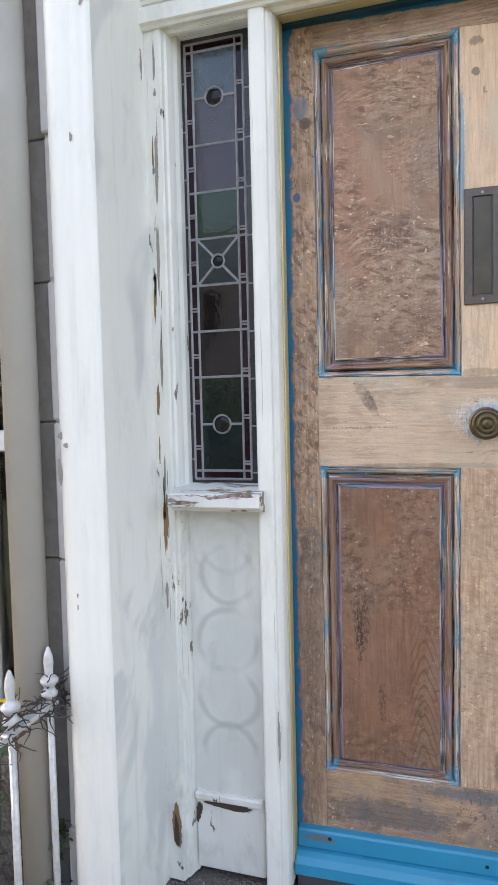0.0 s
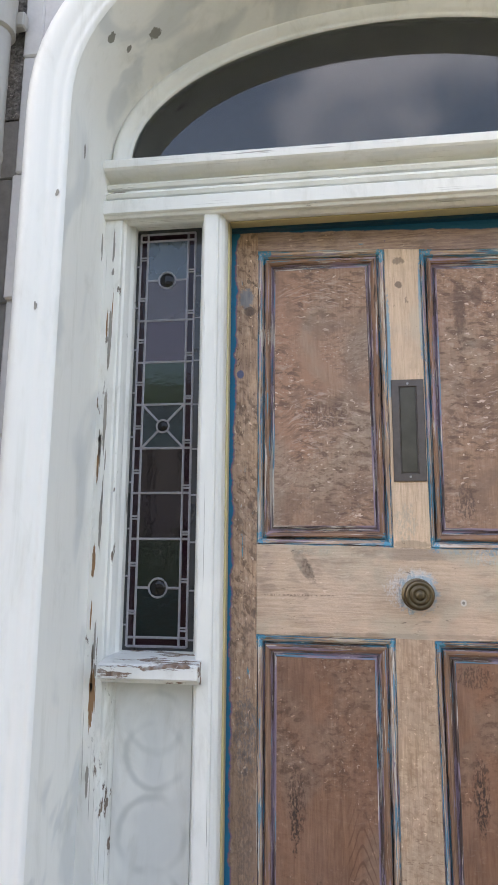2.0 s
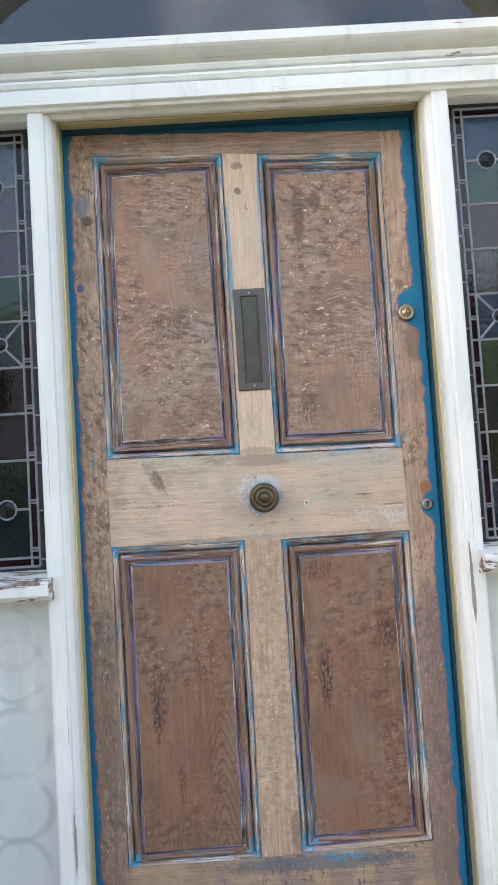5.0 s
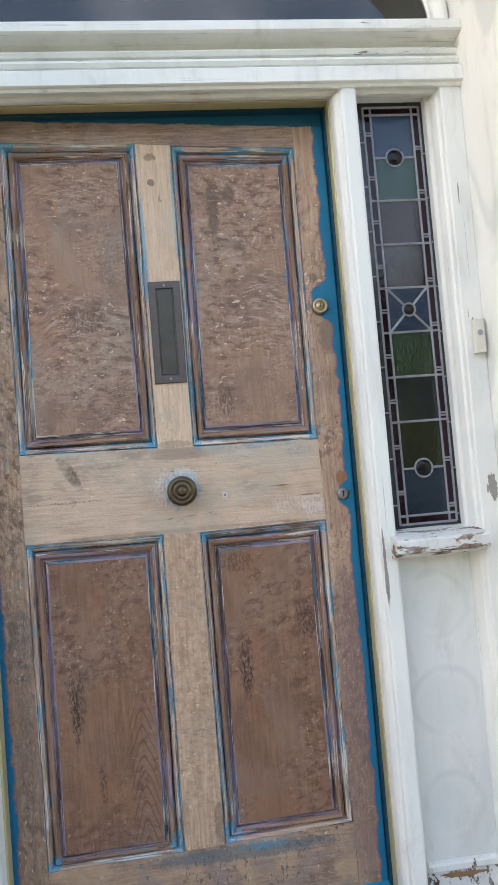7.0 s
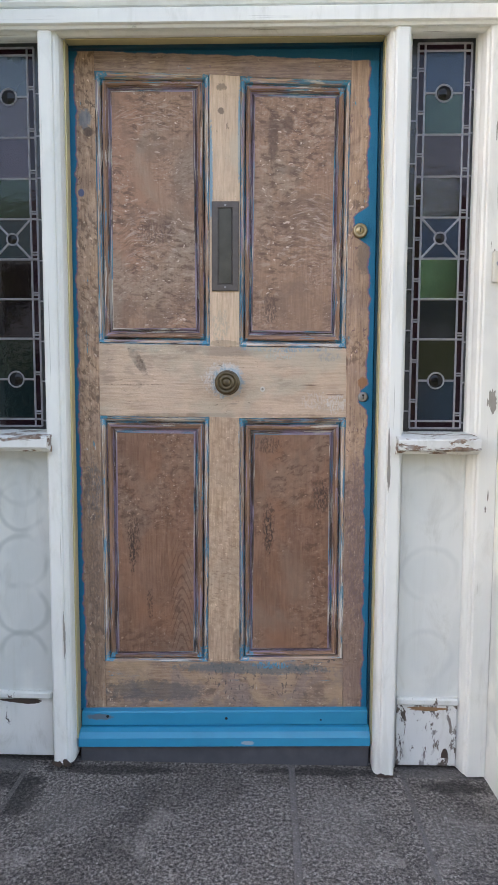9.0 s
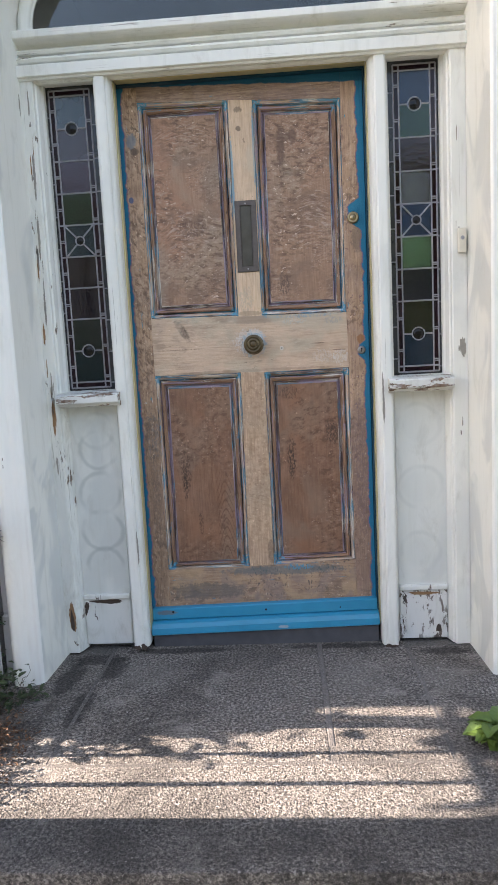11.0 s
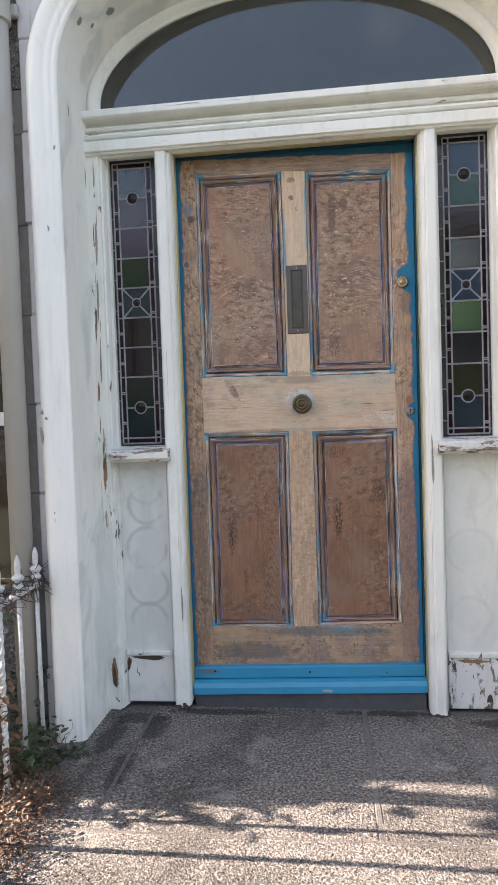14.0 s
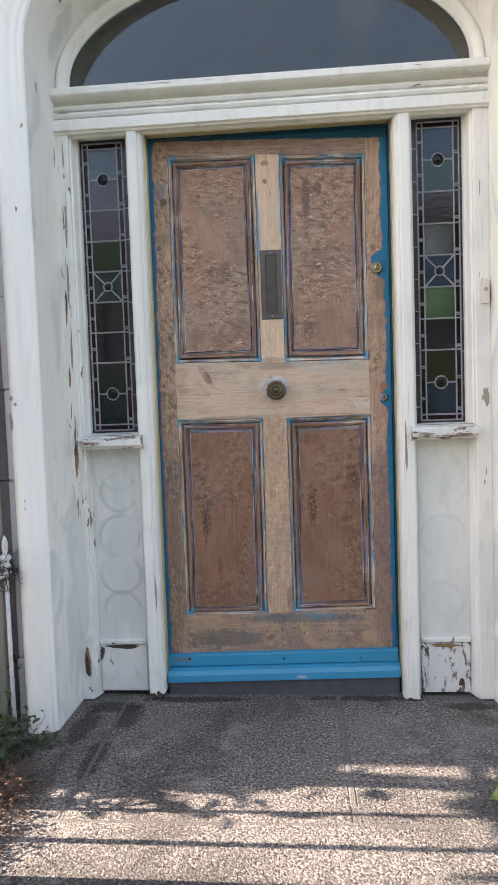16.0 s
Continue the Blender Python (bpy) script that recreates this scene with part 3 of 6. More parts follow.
daub(PINE_RAIL, 0.275, 0.965, 0.05, 0.028, CHALK, 0.28, 0.9, broken=True)
daub(PINE_RAIL, 0.25, 1.012, 0.03, 0.0022, (0.15, 0.09, 0.06), 0.8, 0.15)
daub(PINE_RAIL, 0.04, 0.958, 0.012, 0.003, (0.05, 0.07, 0.08), 0.8, 0.3)
daub(PINE_RAIL, 0.0, 0.925, 0.34, 0.006, (0.20, 0.14, 0.10), 0.6, 0.5)
daub(PINE_MUNTIN, 0.005, 1.832, 0.015, 0.010, BURN, 0.55, 0.8)
daub(PINE_MUNTIN, 0.002, 1.768, 0.010, 0.010, BURN, 0.7, 0.7)
daub(PINE_MUNTIN, 0.000, 1.18, 0.03, 0.05, (0.36, 0.34, 0.28), 0.45, 0.6, broken=True)
daub(PINE_MUNTIN, 0.010, 1.13, 0.05, 0.010, (0.30, 0.22, 0.15), 0.6, 0.5)
daub(PINE_MUNTIN, -0.026, 1.60, 0.006, 0.15, BLUE_FLECK, 0.7, 0.5)
daub(PINE_MUNTIN, 0.054, 1.70, 0.005, 0.14, BLUE_FLECK, 0.7, 0.5)
daub(PINE_MUNTIN_LOW, 0.058, 0.86, 0.005, 0.05, BLUE_FLECK, 0.8, 0.5)
daub(PINE_MUNTIN_LOW, 0.052, 0.24, 0.016, 0.06, BURN, 0.5, 0.6)
daub(PANEL, 0.195, 1.612, 0.040, 0.014, BURN, 0.85, 0.45, 0.0)
daub(PANEL, 0.150, 1.66, 0.012, 0.10, BURN, 0.55, 0.5, broken=True)
daub(PANEL, 0.17, 1.735, 0.016, 0.018, BURN, 0.6, 0.5)
daub(PANEL, 0.145, 1.215, 0.020, 0.03, BURN, 0.6, 0.6, broken=True)
daub(PANEL, -0.17, 1.43, 0.05, 0.020, BURN, 0.5, 0.6, broken=True)
PALE = (0.56, 0.46, 0.40)
scrapes(PANEL, 0.20, 1.40, 0.20, PALE, 0.5)
scrapes(PANEL, -0.21, 1.30, 0.24, PALE, 0.4, 1.6)
tone(PANEL, 4.0, (0.365, 0.205, 0.135), 0.75, 0.45, 0.58, 3.0)
tone(PANEL, 9.0, (0.21, 0.135, 0.098), 0.7, 0.50, 0.64, 9.0, 0.9)
tone(PANEL, 5.0, (0.34, 0.27, 0.205), 0.55, 0.48, 0.66, 6.0, 0.7)
tool_marks(PANEL, 30.0, 62.0, (0.50, 0.385, 0.305), (0.145, 0.088, 0.062), 0.85, 0.10, 5.0, 0.40, 1.0)
tool_marks(PANEL, 60.0, 120.0, (0.52, 0.42, 0.35), (0.15, 0.09, 0.07), 0.50, -0.15, 8.0, 0.46, 5.0)
daub(PANEL, 0.148, 1.70, 0.016, 0.080, (0.14, 0.088, 0.065), 0.7, 0.6)
daub(PANEL, 0.190, 1.735, 0.016, 0.030, (0.14, 0.088, 0.065), 0.7, 0.6)
daub(PANEL, 0.140, 1.235, 0.024, 0.045, (0.13, 0.085, 0.065), 0.7, 0.7, broken=True)
daub(PANEL, -0.185, 1.445, 0.070, 0.030, (0.14, 0.085, 0.062), 0.7, 0.7, broken=True)
chatter(PANEL, ((-0.20, 1.76, 0.11, 0.05, 3.0), (-0.19, 1.43, 0.11, 0.10, 3.5), (0.25, 1.46, 0.09, 0.14, 3.2)), 0.55)
tone(PANEL_LOW, 9.0, (0.13, 0.078, 0.055), 0.45, 0.52, 0.66, 9.0, 0.8)
tone(PANEL_LOW, 3.5, (0.275, 0.136, 0.077), 0.65, 0.46, 0.62, 2.0)
tone(PANEL_LOW, 5.0, (0.235, 0.165, 0.120), 0.5, 0.50, 0.66, 7.0, 0.7)
tool_marks(PANEL_LOW, 36.0, 52.0, (0.385, 0.245, 0.17), (0.095, 0.050, 0.032), 0.60, -0.25, 4.5, 0.42, 2.0)
tool_marks(PANEL_LOW, 60.0, 80.0, (0.46, 0.34, 0.27), (0.09, 0.05, 0.033), 0.55, 0.0, 7.0, 0.48, 6.0)
daub(PANEL_LOW, -0.258, 0.56, 0.022, 0.085, (0.075, 0.042, 0.030), 0.75, 0.7, broken=True)
daub(PANEL_LOW, 0.142, 0.60, 0.020, 0.080, (0.075, 0.042, 0.030), 0.75, 0.7, broken=True)
daub(PANEL_LOW, 0.290, 0.69, 0.026, 0.050, (0.080, 0.046, 0.034), 0.7, 0.8, broken=True)
cathedral(PANEL_LOW, -0.115, 0.36, 0.036, 0.05, (0.105, 0.052, 0.032), 0.55)
tool_marks(STILE_L, 45.0, 42.0, (0.62, 0.48, 0.35), (0.16, 0.10, 0.068), 0.80, 0.5, 6.0, 0.42, 3.0)
tool_marks(STILE_R, 45.0, 42.0, (0.58, 0.45, 0.35), (0.18, 0.115, 0.085), 0.78, -0.4, 6.0, 0.42, 4.0)
tool_marks(LOW_RAIL, 30.0, 48.0, (0.55, 0.42, 0.30), (0.12, 0.085, 0.065), 0.65, 0.0, 9.0, 0.40, 5.0)
tool_marks(TOP_RAIL, 20.0, 60.0, (0.48, 0.38, 0.30), (0.13, 0.09, 0.07), 0.5, 0.0, 7.0, 0.42, 6.0)
tone(LOW_RAIL, 10.0, (0.46, 0.315, 0.19), 0.6, 0.50, 0.64, 8.0, 1.0)
tone(LOW_RAIL, 14.0, (0.24, 0.185, 0.165), 0.55, 0.46, 0.60, 4.0, 1.0)
tone(PINE_RAIL, 5.0, (0.47, 0.41, 0.315), 0.65, 0.44, 0.62, 2.0, 1.6)
tone(PINE_RAIL, 9.0, (0.63, 0.46, 0.34), 0.5, 0.50, 0.66, 5.0, 1.5)
tone(PINE_MUNTIN, 9.0, (0.52, 0.44, 0.34), 0.6, 0.48, 0.64, 3.0, 0.6)
tone(PINE_MUNTIN_LOW, 4.0, (0.40, 0.30, 0.215), 0.6, 0.48, 0.62, 3.0, 0.8)
tool_marks(PINE_MUNTIN_LOW, 60.0, 75.0, (0.66, 0.50, 0.35), (0.30, 0.19, 0.12), 0.55, 0.3, 6.0, 0.40, 8.0)
tool_marks(PINE_RAIL, 16.0, 60.0, (0.66, 0.54, 0.42), (0.29, 0.21, 0.155), 0.48, 0.0, 5.0, 0.48, 9.0)
daub(PINE_RAIL, -0.25, 1.012, 0.10, 0.0025, (0.20, 0.13, 0.09), 0.7, 0.5, broken=True)
daub(PINE_RAIL, 0.0, 1.030, 0.055, 0.050, CHALK, 0.6, 0.7, broken=True)
daub(PINE_RAIL, 0.33, 0.985, 0.03, 0.0025, (0.22, 0.13, 0.09), 0.8, 0.4)
daub(PINE_RAIL, 0.33, 0.96, 0.03, 0.03, CHALK, 0.5, 0.9, broken=True)
ticks(PINE_RAIL, 0.6, size=(20, 40, 60), over=0.66)
ticks(PINE_MUNTIN, 0.5, over=0.66)
ticks(PINE_MUNTIN_LOW, 0.6, (0.24, 0.15, 0.10), (22, 22, 70), 0.60)
ticks(STILE_L, 0.7, over=0.60)
ticks(STILE_R, 0.7, (0.14, 0.08, 0.10), over=0.58)
ticks(LOW_RAIL, 0.7, (0.05, 0.05, 0.06), over=0.58)
daub(PANEL_LOW, -0.262, 0.52, 0.012, 0.07, (0.045, 0.028, 0.022), 0.8, 0.8, broken=True)
daub(PANEL_LOW, -0.21, 0.36, 0.010, 0.05, (0.045, 0.028, 0.022), 0.6, 0.8, broken=True)
daub(PANEL_LOW, 0.142, 0.57, 0.012, 0.07, (0.045, 0.028, 0.022), 0.8, 0.8, broken=True)
daub(PANEL_LOW, 0.30, 0.68, 0.02, 0.05, (0.045, 0.028, 0.022), 0.55, 0.9, broken=True)
daub(PANEL_LOW, 0.14, 0.84, 0.04, 0.03, (0.045, 0.028, 0.022), 0.55, 0.9, broken=True)
daub(STILE_L, -0.378, 1.75, 0.020, 0.030, (0.16, 0.20, 0.24), 0.75, 0.6)
daub(STILE_L, -0.370, 1.715, 0.016, 0.014, BURN, 0.8, 0.3)
daub(STILE_L, -0.372, 0.70, 0.03, 0.10, (0.13, 0.15, 0.17), 0.75, 0.8, broken=True)
daub(STILE_L, -0.375, 0.45, 0.02, 0.22, (0.12, 0.10, 0.10), 0.55, 0.9, broken=True)
daub(STILE_L, -0.392, 1.55, 0.010, 0.012, (0.06, 0.10, 0.22), 0.85, 0.3)
daub(STILE_R, 0.40, 0.55, 0.03, 0.28, (0.19, 0.13, 0.15), 0.65, 0.8, broken=True)
daub(STILE_R, 0.405, 1.37, 0.022, 0.05, (0.17, 0.13, 0.10), 0.65, 0.6)
daub(STILE_R, 0.407, 1.02, 0.016, 0.018, (0.30, 0.13, 0.05), 0.8, 0.5)
# both stiles toned darker over their lower half
daub(STILE_L, -0.38, 0.42, 0.05, 0.45, (0.17, 0.115, 0.085), 0.45, 0.35)
daub(STILE_R, 0.40, 0.42, 0.06, 0.45, (0.20, 0.135, 0.115), 0.50, 0.35)
tool_marks(STILE_L, 60.0, 34.0, (0.60, 0.47, 0.36), (0.12, 0.085, 0.07), 0.6, 0.5, 9.0, 0.45, 11.0)
blue_margin(STILE_L, -0.4070, -1.0, ((1.75, 0.05, 0.003), (0.9, 0.7, -0.004)))
blue_margin(STILE_R, 0.4225, 1.0, ((1.68, 0.34, 0.009), (1.455, 0.060, 0.040), (0.978, 0.040, 0.024), (0.72, 0.2, 0.003)))
for x, z, rx, rz in ((0.432, 1.92, 0.030, 0.030), (0.434, 1.86, 0.014, 0.05)):
    daub(STILE_R, x, z, rx, rz, (0.012, 0.14, 0.25), 1.0, 0.25)
daub(STILE_L, -0.408, 1.925, 0.014, 0.016, (0.012, 0.14, 0.25), 1.0, 0.25)
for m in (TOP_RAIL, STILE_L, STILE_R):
    shaded_blue_head(m, -0.42, 1.934, 0.044)
daub(LOW_RAIL, -0.20, 0.095, 0.16, 0.035, (0.10, 0.10, 0.10), 0.55, 0.9)
daub(LOW_RAIL, 0.10, 0.17, 0.25, 0.018, (0.09, 0.13, 0.15), 0.6, 0.8)
daub(LOW_RAIL, 0.15, 0.18, 0.06, 0.012, BLUE_FLECK, 0.8, 0.7, broken=True)
BLUE = plain("blue_gloss_paint", (0.022, 0.235, 0.40), 0.28, 0, 0.14, 14, 0.1, 0.0006)
daub(BLUE, -0.36, 0.022, 0.045, 0.010, (0.16, 0.13, 0.11), 0.7, 0.5)
daub(BLUE, 0.085, -0.030, 0.02, 0.006, (0.45, 0.40, 0.38), 0.6, 0.5)
# lining blue carries the shade of the rebate in its colour
BLUE_SHADED = plain("shaded_blue_lining_paint", (0.004, 0.042, 0.078), 0.4, 0, 0.2, 14, 0.1, 0.0006)
WHITE = white_paint("white_gloss_paint", 0.765, 9.0)
WHITE_RAIL = white_paint("cracked_transom_paint", 0.665, 11.0, 0.3, (0.22, 0.19, 0.15), long=(0.28, 1.5, 2.4))
cracks(WHITE_RAIL, 0.62)
WHITE_JAMB = white_paint("white_jamb_paint", 0.70, 7.0, 0.3)
WHITE_WORN = white_paint("worn_white_paint", 0.625, 14.0, 0.5, smear=0.3)
cracks(WHITE_JAMB, 0.67, 0.6, (90, 90, 1.1))
cracks(WHITE_WORN, 0.65, 0.7, (90, 90, 1.1))
WHITE_SILL = white_paint("flaking_sill_paint", 0.54, 20.0, 0.5, (0.24, 0.165, 0.12), (0.74, 0.74, 0.71), long=(0.45, 1.5, 2.0))
WHITE_WALL = white_paint("white_render_paint", 0.745, 6.5, 0.22, (0.30, 0.29, 0.25), (0.80, 0.80, 0.755), 0.62)
WHITE_BAND = white_paint("white_band_paint", 0.735, 7.0, 0.15, (0.33, 0.32, 0.30), (0.82, 0.82, 0.785), 0.06)
for x, y, z, w, h in ((-0.667, -0.270, 2.302, 0.010, 0.018), (-0.642, -0.215, 2.318, 0.007, 0.016), (-0.582, -0.200, 2.368, 0.014, 0.026), (-0.730, -0.238, 2.035, 0.005, 0.020), (-0.726, -0.113, 1.855, 0.006, 0.035)):
    chip(WHITE_WALL, x, y, z, w, h, (0.17, 0.165, 0.135))
SWIRL_L = swirled_paint("rubbed_paint_hinge_side", -0.570, ((0.735, 0.062), (0.665, 0.066), (0.50, 0.075), (0.36, 0.075), (0.23, 0.066), (0.06, 0.055)))
SWIRL_R = swirled_paint("rubbed_paint_lock_side", 0.597, ((0.70, 0.075), (0.48, 0.078), (0.24, 0.070)), 0.22)
BRASS = plain("aged_brass", (0.135, 0.108, 0.070), 0.36, 1.0, 0.35, 60, 0.2, 0.0006)
BRASS_STRIP = plain("brass_seal_strip", (0.60, 0.53, 0.30), 0.4, 0.5, 0.15, 40)
BRASS_WORN = plain("worn_brass", (0.42, 0.34, 0.21), 0.42, 1.0, 0.3, 80, 0.2, 0.0005)
STEEL = plain("dull_lock_steel", (0.33, 0.32, 0.32), 0.4, 1.0, 0.3, 80)
PLATE = plain("tarnished_letter_plate", (0.125, 0.108, 0.10), 0.5, 0.7, 0.3, 50, 0.3, 0.0006)
BLACK = plain("dark_void", (0.012, 0.011, 0.011), 0.8)
LEAD = plain("lead_came", (0.30, 0.295, 0.32), 0.5, 0.5, 0.35, 80, 0.3, 0.0006)
THRESH = plain("dark_threshold_board", (0.075, 0.075, 0.085), 0.6, 0, 0.4, 25, 0.3, 0.001)
STEP_TOP = concrete("washed_concrete_step", (0.040, 0.036, 0.034), (0.165, 0.148, 0.136), (0.46, 0.42, 0.38), 105.0, 1.0)
for x, y, rx, ry in ((-0.60, -0.15, 0.12, 0.05), (-0.52, -0.22, 0.05, 0.12), (-0.66, -0.30, 0.05, 0.14), (-0.30, -0.09, 0.22, 0.03), (0.30, -0.08, 0.25, 0.025), (0.66, -0.14, 0.10, 0.04), (-0.56, -0.48, 0.04, 0.16)):
    tone_patch(STEP_TOP, x, y, rx, ry, (0.022, 0.021, 0.020), 0.7)
# darker tone along the front edge of the step
for x, y, rx, ry in ((-0.3, -1.06, 0.6, 0.13), (0.5, -1.08, 0.6, 0.14)):
    tone_patch(STEP_TOP, x, y, rx, ry, (0.035, 0.033, 0.032), 0.5, 0.4)
for x, y, rx, ry in ((-0.38, -0.28, 0.12, 0.10), (0.33, -0.30, 0.10, 0.16), (0.60, -0.32, 0.08, 0.10)):
    tone_patch(STEP_TOP, x, y, rx, ry, (0.26, 0.24, 0.22), 0.28, 0.8)
# darker copy of the step concrete, with shade put into its colours
STEP_SHADED = concrete("shaded_concrete_riser", (0.05, 0.047, 0.042), (0.11, 0.10, 0.09), (0.20, 0.19, 0.17), 60.0)
JOINT_FILL = concrete("smooth_joint_mortar", (0.11, 0.10, 0.095), (0.165, 0.15, 0.142), (0.23, 0.21, 0.20), 160.0, 0.4)
MORTAR = concrete("joint_mortar", (0.08, 0.074, 0.069), (0.14, 0.128, 0.12), (0.24, 0.22, 0.205), 140.0, 0.5)
STONE = plain("dark_wall_stone", (0.225, 0.214, 0.210), 0.85, 0, 0.3, 45, 0.6, 0.003)
QUOIN = plain("painted_quoin", (0.60, 0.575, 0.565), 0.8, 0, 0.12, 60, 0.4, 0.002)
RUBBLE = concrete("dark_pebbledash", (0.09, 0.085, 0.08), (0.17, 0.16, 0.152), (0.30, 0.285, 0.27), 60.0, 1.0)
PIPE = plain("beige_painted_pipe", (0.37, 0.355, 0.325), 0.5, 0, 0.10, 9, 0.3, 0.002)
RAIL_PAINT = plain("flaking_silver_paint", (0.56, 0.555, 0.55), 0.45, 0.25, 0.4, 70, 0.6, 0.0015)
WIRY = plain("wiry_dark_stem", (0.055, 0.048, 0.050), 0.7, 0, 0.4, 50)
TWIG = plain("dry_stem", (0.13, 0.105, 0.085), 0.8, 0, 0.4, 50)
WHITE_PLINTH = white_paint("peeling_plinth_paint", 0.565, 19.0, 0.4, (0.16, 0.13, 0.11), (0.78, 0.78, 0.76), 0.2)
PLINTH_SOUND = white_paint("chipped_plinth_paint", 0.63, 15.0, 0.5, (0.09, 0.07, 0.06), (0.78, 0.78, 0.75), 0.25)
BELL = plain("cream_bell_plastic", (0.66, 0.63, 0.54), 0.4, 0, 0.05, 30)
BELL_BTN = plain("grey_bell_button", (0.30, 0.31, 0.33), 0.4, 0, 0.1, 30)
SASH = plain("white_sash_paint", (0.82, 0.82, 0.82), 0.35, 0, 0.06, 30)
# pale colour stands in for the sky mirrored in the top light
TOP_SHEET = plain("pale_sheet", (0.50, 0.54, 0.57), 0.4, 0, 0.12, 3)
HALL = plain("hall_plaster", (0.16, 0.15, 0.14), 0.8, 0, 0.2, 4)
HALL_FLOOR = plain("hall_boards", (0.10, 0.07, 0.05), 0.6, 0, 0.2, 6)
CLEAR = pane("clear_window_glass", (0.86, 0.88, 0.87))
# thin diffuse film stands in for the soffit's reflection in the pane
FAN_GLASS = stained("filmed_fan_glass", (0.46, 0.48, 0.44), 0.0, 60.0, 0.045)
for n in FAN_GLASS.node_tree.nodes:
    if n.bl_idname == "ShaderNodeFresnel":
        n.inputs["IOR"].default_value = 1.86


def hammered(name, tint, film_tint, relief=0.012, scale=(70, 70, 70)):
    """Clear glass with a hammered face that breaks up what lies behind it."""
    m = stained(name, film_tint, 0.6, 75, 0.12)
    nt = m.node_tree
    old = [n for n in nt.nodes if n.bl_idname == "ShaderNodeBsdfTransparent"][0]
    ref = nt.nodes.new("ShaderNodeBsdfRefraction")
    ref.inputs["Color"].default_value = (*tint, 1)
    ref.inputs["Roughness"].default_value, ref.inputs["IOR"].default_value = 0.0, 1.4
    bp = nt.nodes.new("ShaderNodeBump")
    bp.inputs["Strength"].default_value, bp.inputs["Distance"].default_value = 1.0, relief
    nt.links.new(grain(nt, stretched(nt, *scale), 1.0, 1.5, 0.5, 0.6), bp.inputs["Height"])
    nt.links.new(bp.outputs[0], ref.inputs["Normal"])
    nt.links.new(ref.outputs[0], old.outputs[0].links[0].to_socket)
    return m



IVY = leaf_mat("ivy_leaf", (0.03, 0.055, 0.018), (0.075, 0.10, 0.035))
DRY = leaf_mat("dry_leaf", (0.10, 0.048, 0.026), (0.30, 0.165, 0.085), 0.7)
SALAD = leaf_mat("fresh_weed_leaf", (0.075, 0.14, 0.022), (0.20, 0.26, 0.06))
GRASS = leaf_mat("hedge_leaf", (0.035, 0.07, 0.02), (0.08, 0.12, 0.04))
TREE_LEAF = leaf_mat("street_tree_leaf", (0.11, 0.16, 0.04), (0.26, 0.30, 0.10))
YELLOW = plain("yellow_petal", (0.80, 0.55, 0.02), 0.6)
EARTH = concrete("garden_soil", (0.035, 0.028, 0.022), (0.07, 0.055, 0.042), (0.13, 0.105, 0.085), 30.0)
BARE = plain("bare_brown_wood", (0.27, 0.155, 0.075), 0.7, 0, 0.45, 35, 0.3, 0.001)
BARE_DARK = plain("rotten_dark_wood", (0.065, 0.045, 0.035), 0.85, 0, 0.45, 60, 0.4, 0.001)
BARE_GREY = plain("bare_grey_render", (0.29, 0.27, 0.24), 0.8, 0, 0.3, 40)


# ---- mesh helpers ----
def part(name, bm, mat_, parent=None, label="", smooth=False):
    me = bpy.data.meshes.new(name)
    bmesh.ops.recalc_face_normals(bm, faces=bm.faces)
    if not isinstance(mat_, (list, tuple)):
        for f in bm.faces:
            f.material_index = 0
        mat_ = (mat_,)
    bm.to_mesh(me)
    bm.free()
    for mm in mat_:
        me.materials.append(mm)
    if smooth:
        me.shade_smooth()
    ob = new(name, me)
    if parent is not None:
        hang(ob, parent)
    if label:
        ob["label"] = label
    return ob


def hang(ob, parent):
    """Parts are modelled in world places; the base of their thing is undone."""
    ob.parent = parent
    ob.matrix_parent_inverse = Matrix.Translation(-parent.location)


def thing(name, base, label, category, kind="", group=""):
    ob = new(name)
    ob.location = base
    ob.empty_display_size = 0.05
    return tagged(ob, label, category, group, kind)


def box(x0, x1, y0, y1, z0, z1, bevel=0.0, bm=None, seg=1):
    bm = bm or bmesh.new()
    vs = [bm.verts.new(p) for p in ((x0, y0, z0), (x1, y0, z0), (x1, y1, z0), (x0, y1, z0), (x0, y0, z1), (x1, y0, z1), (x1, y1, z1), (x0, y1, z1))]
    fs = [bm.faces.new([vs[i] for i in q]) for q in ((0, 1, 5, 4), (1, 2, 6, 5), (2, 3, 7, 6), (3, 0, 4, 7), (4, 5, 6, 7), (3, 2, 1, 0))]
    if bevel:
        es = list({e for f in fs for e in f.edges})
        bmesh.ops.bevel(bm, geom=es, offset=bevel, segments=seg, profile=0.6, affect="EDGES")
    return bm


def loft(rings, closed=True, caps=True, bm=None):
    """Skin between rings of equally many points."""
    bm = bm or bmesh.new()
    vs = [[bm.verts.new(p) for p in r] for r in rings]
    n = len(vs[0])
    for a, b in zip(vs, vs[1:]):
        for i in range(n if closed else n - 1):
            j = (i + 1) % n
            bm.faces.new((a[i], a[j], b[j], b[i]))
    if caps and closed:
        bm.faces.new(vs[0][::-1])
        bm.faces.new(vs[-1])
    return bm


def extrude_x(profile, x0, x1):
    """A moulding: a closed (y, z) profile run along x."""
    return loft([[(x, y, z) for y, z in profile] for x in (x0, x1)])


def slanted_x(profile, x0, x1, z_a, z_b):
    """As extrude_x, its two ends at different heights."""
    return loft([[(x, y, z + dz) for y, z in profile] for x, dz in ((x0, z_a), (x1, z_b))])


def extrude_z(profile, z0, z1):
    return loft([[(x, y, z) for x, y in profile] for z in (z0, z1)])


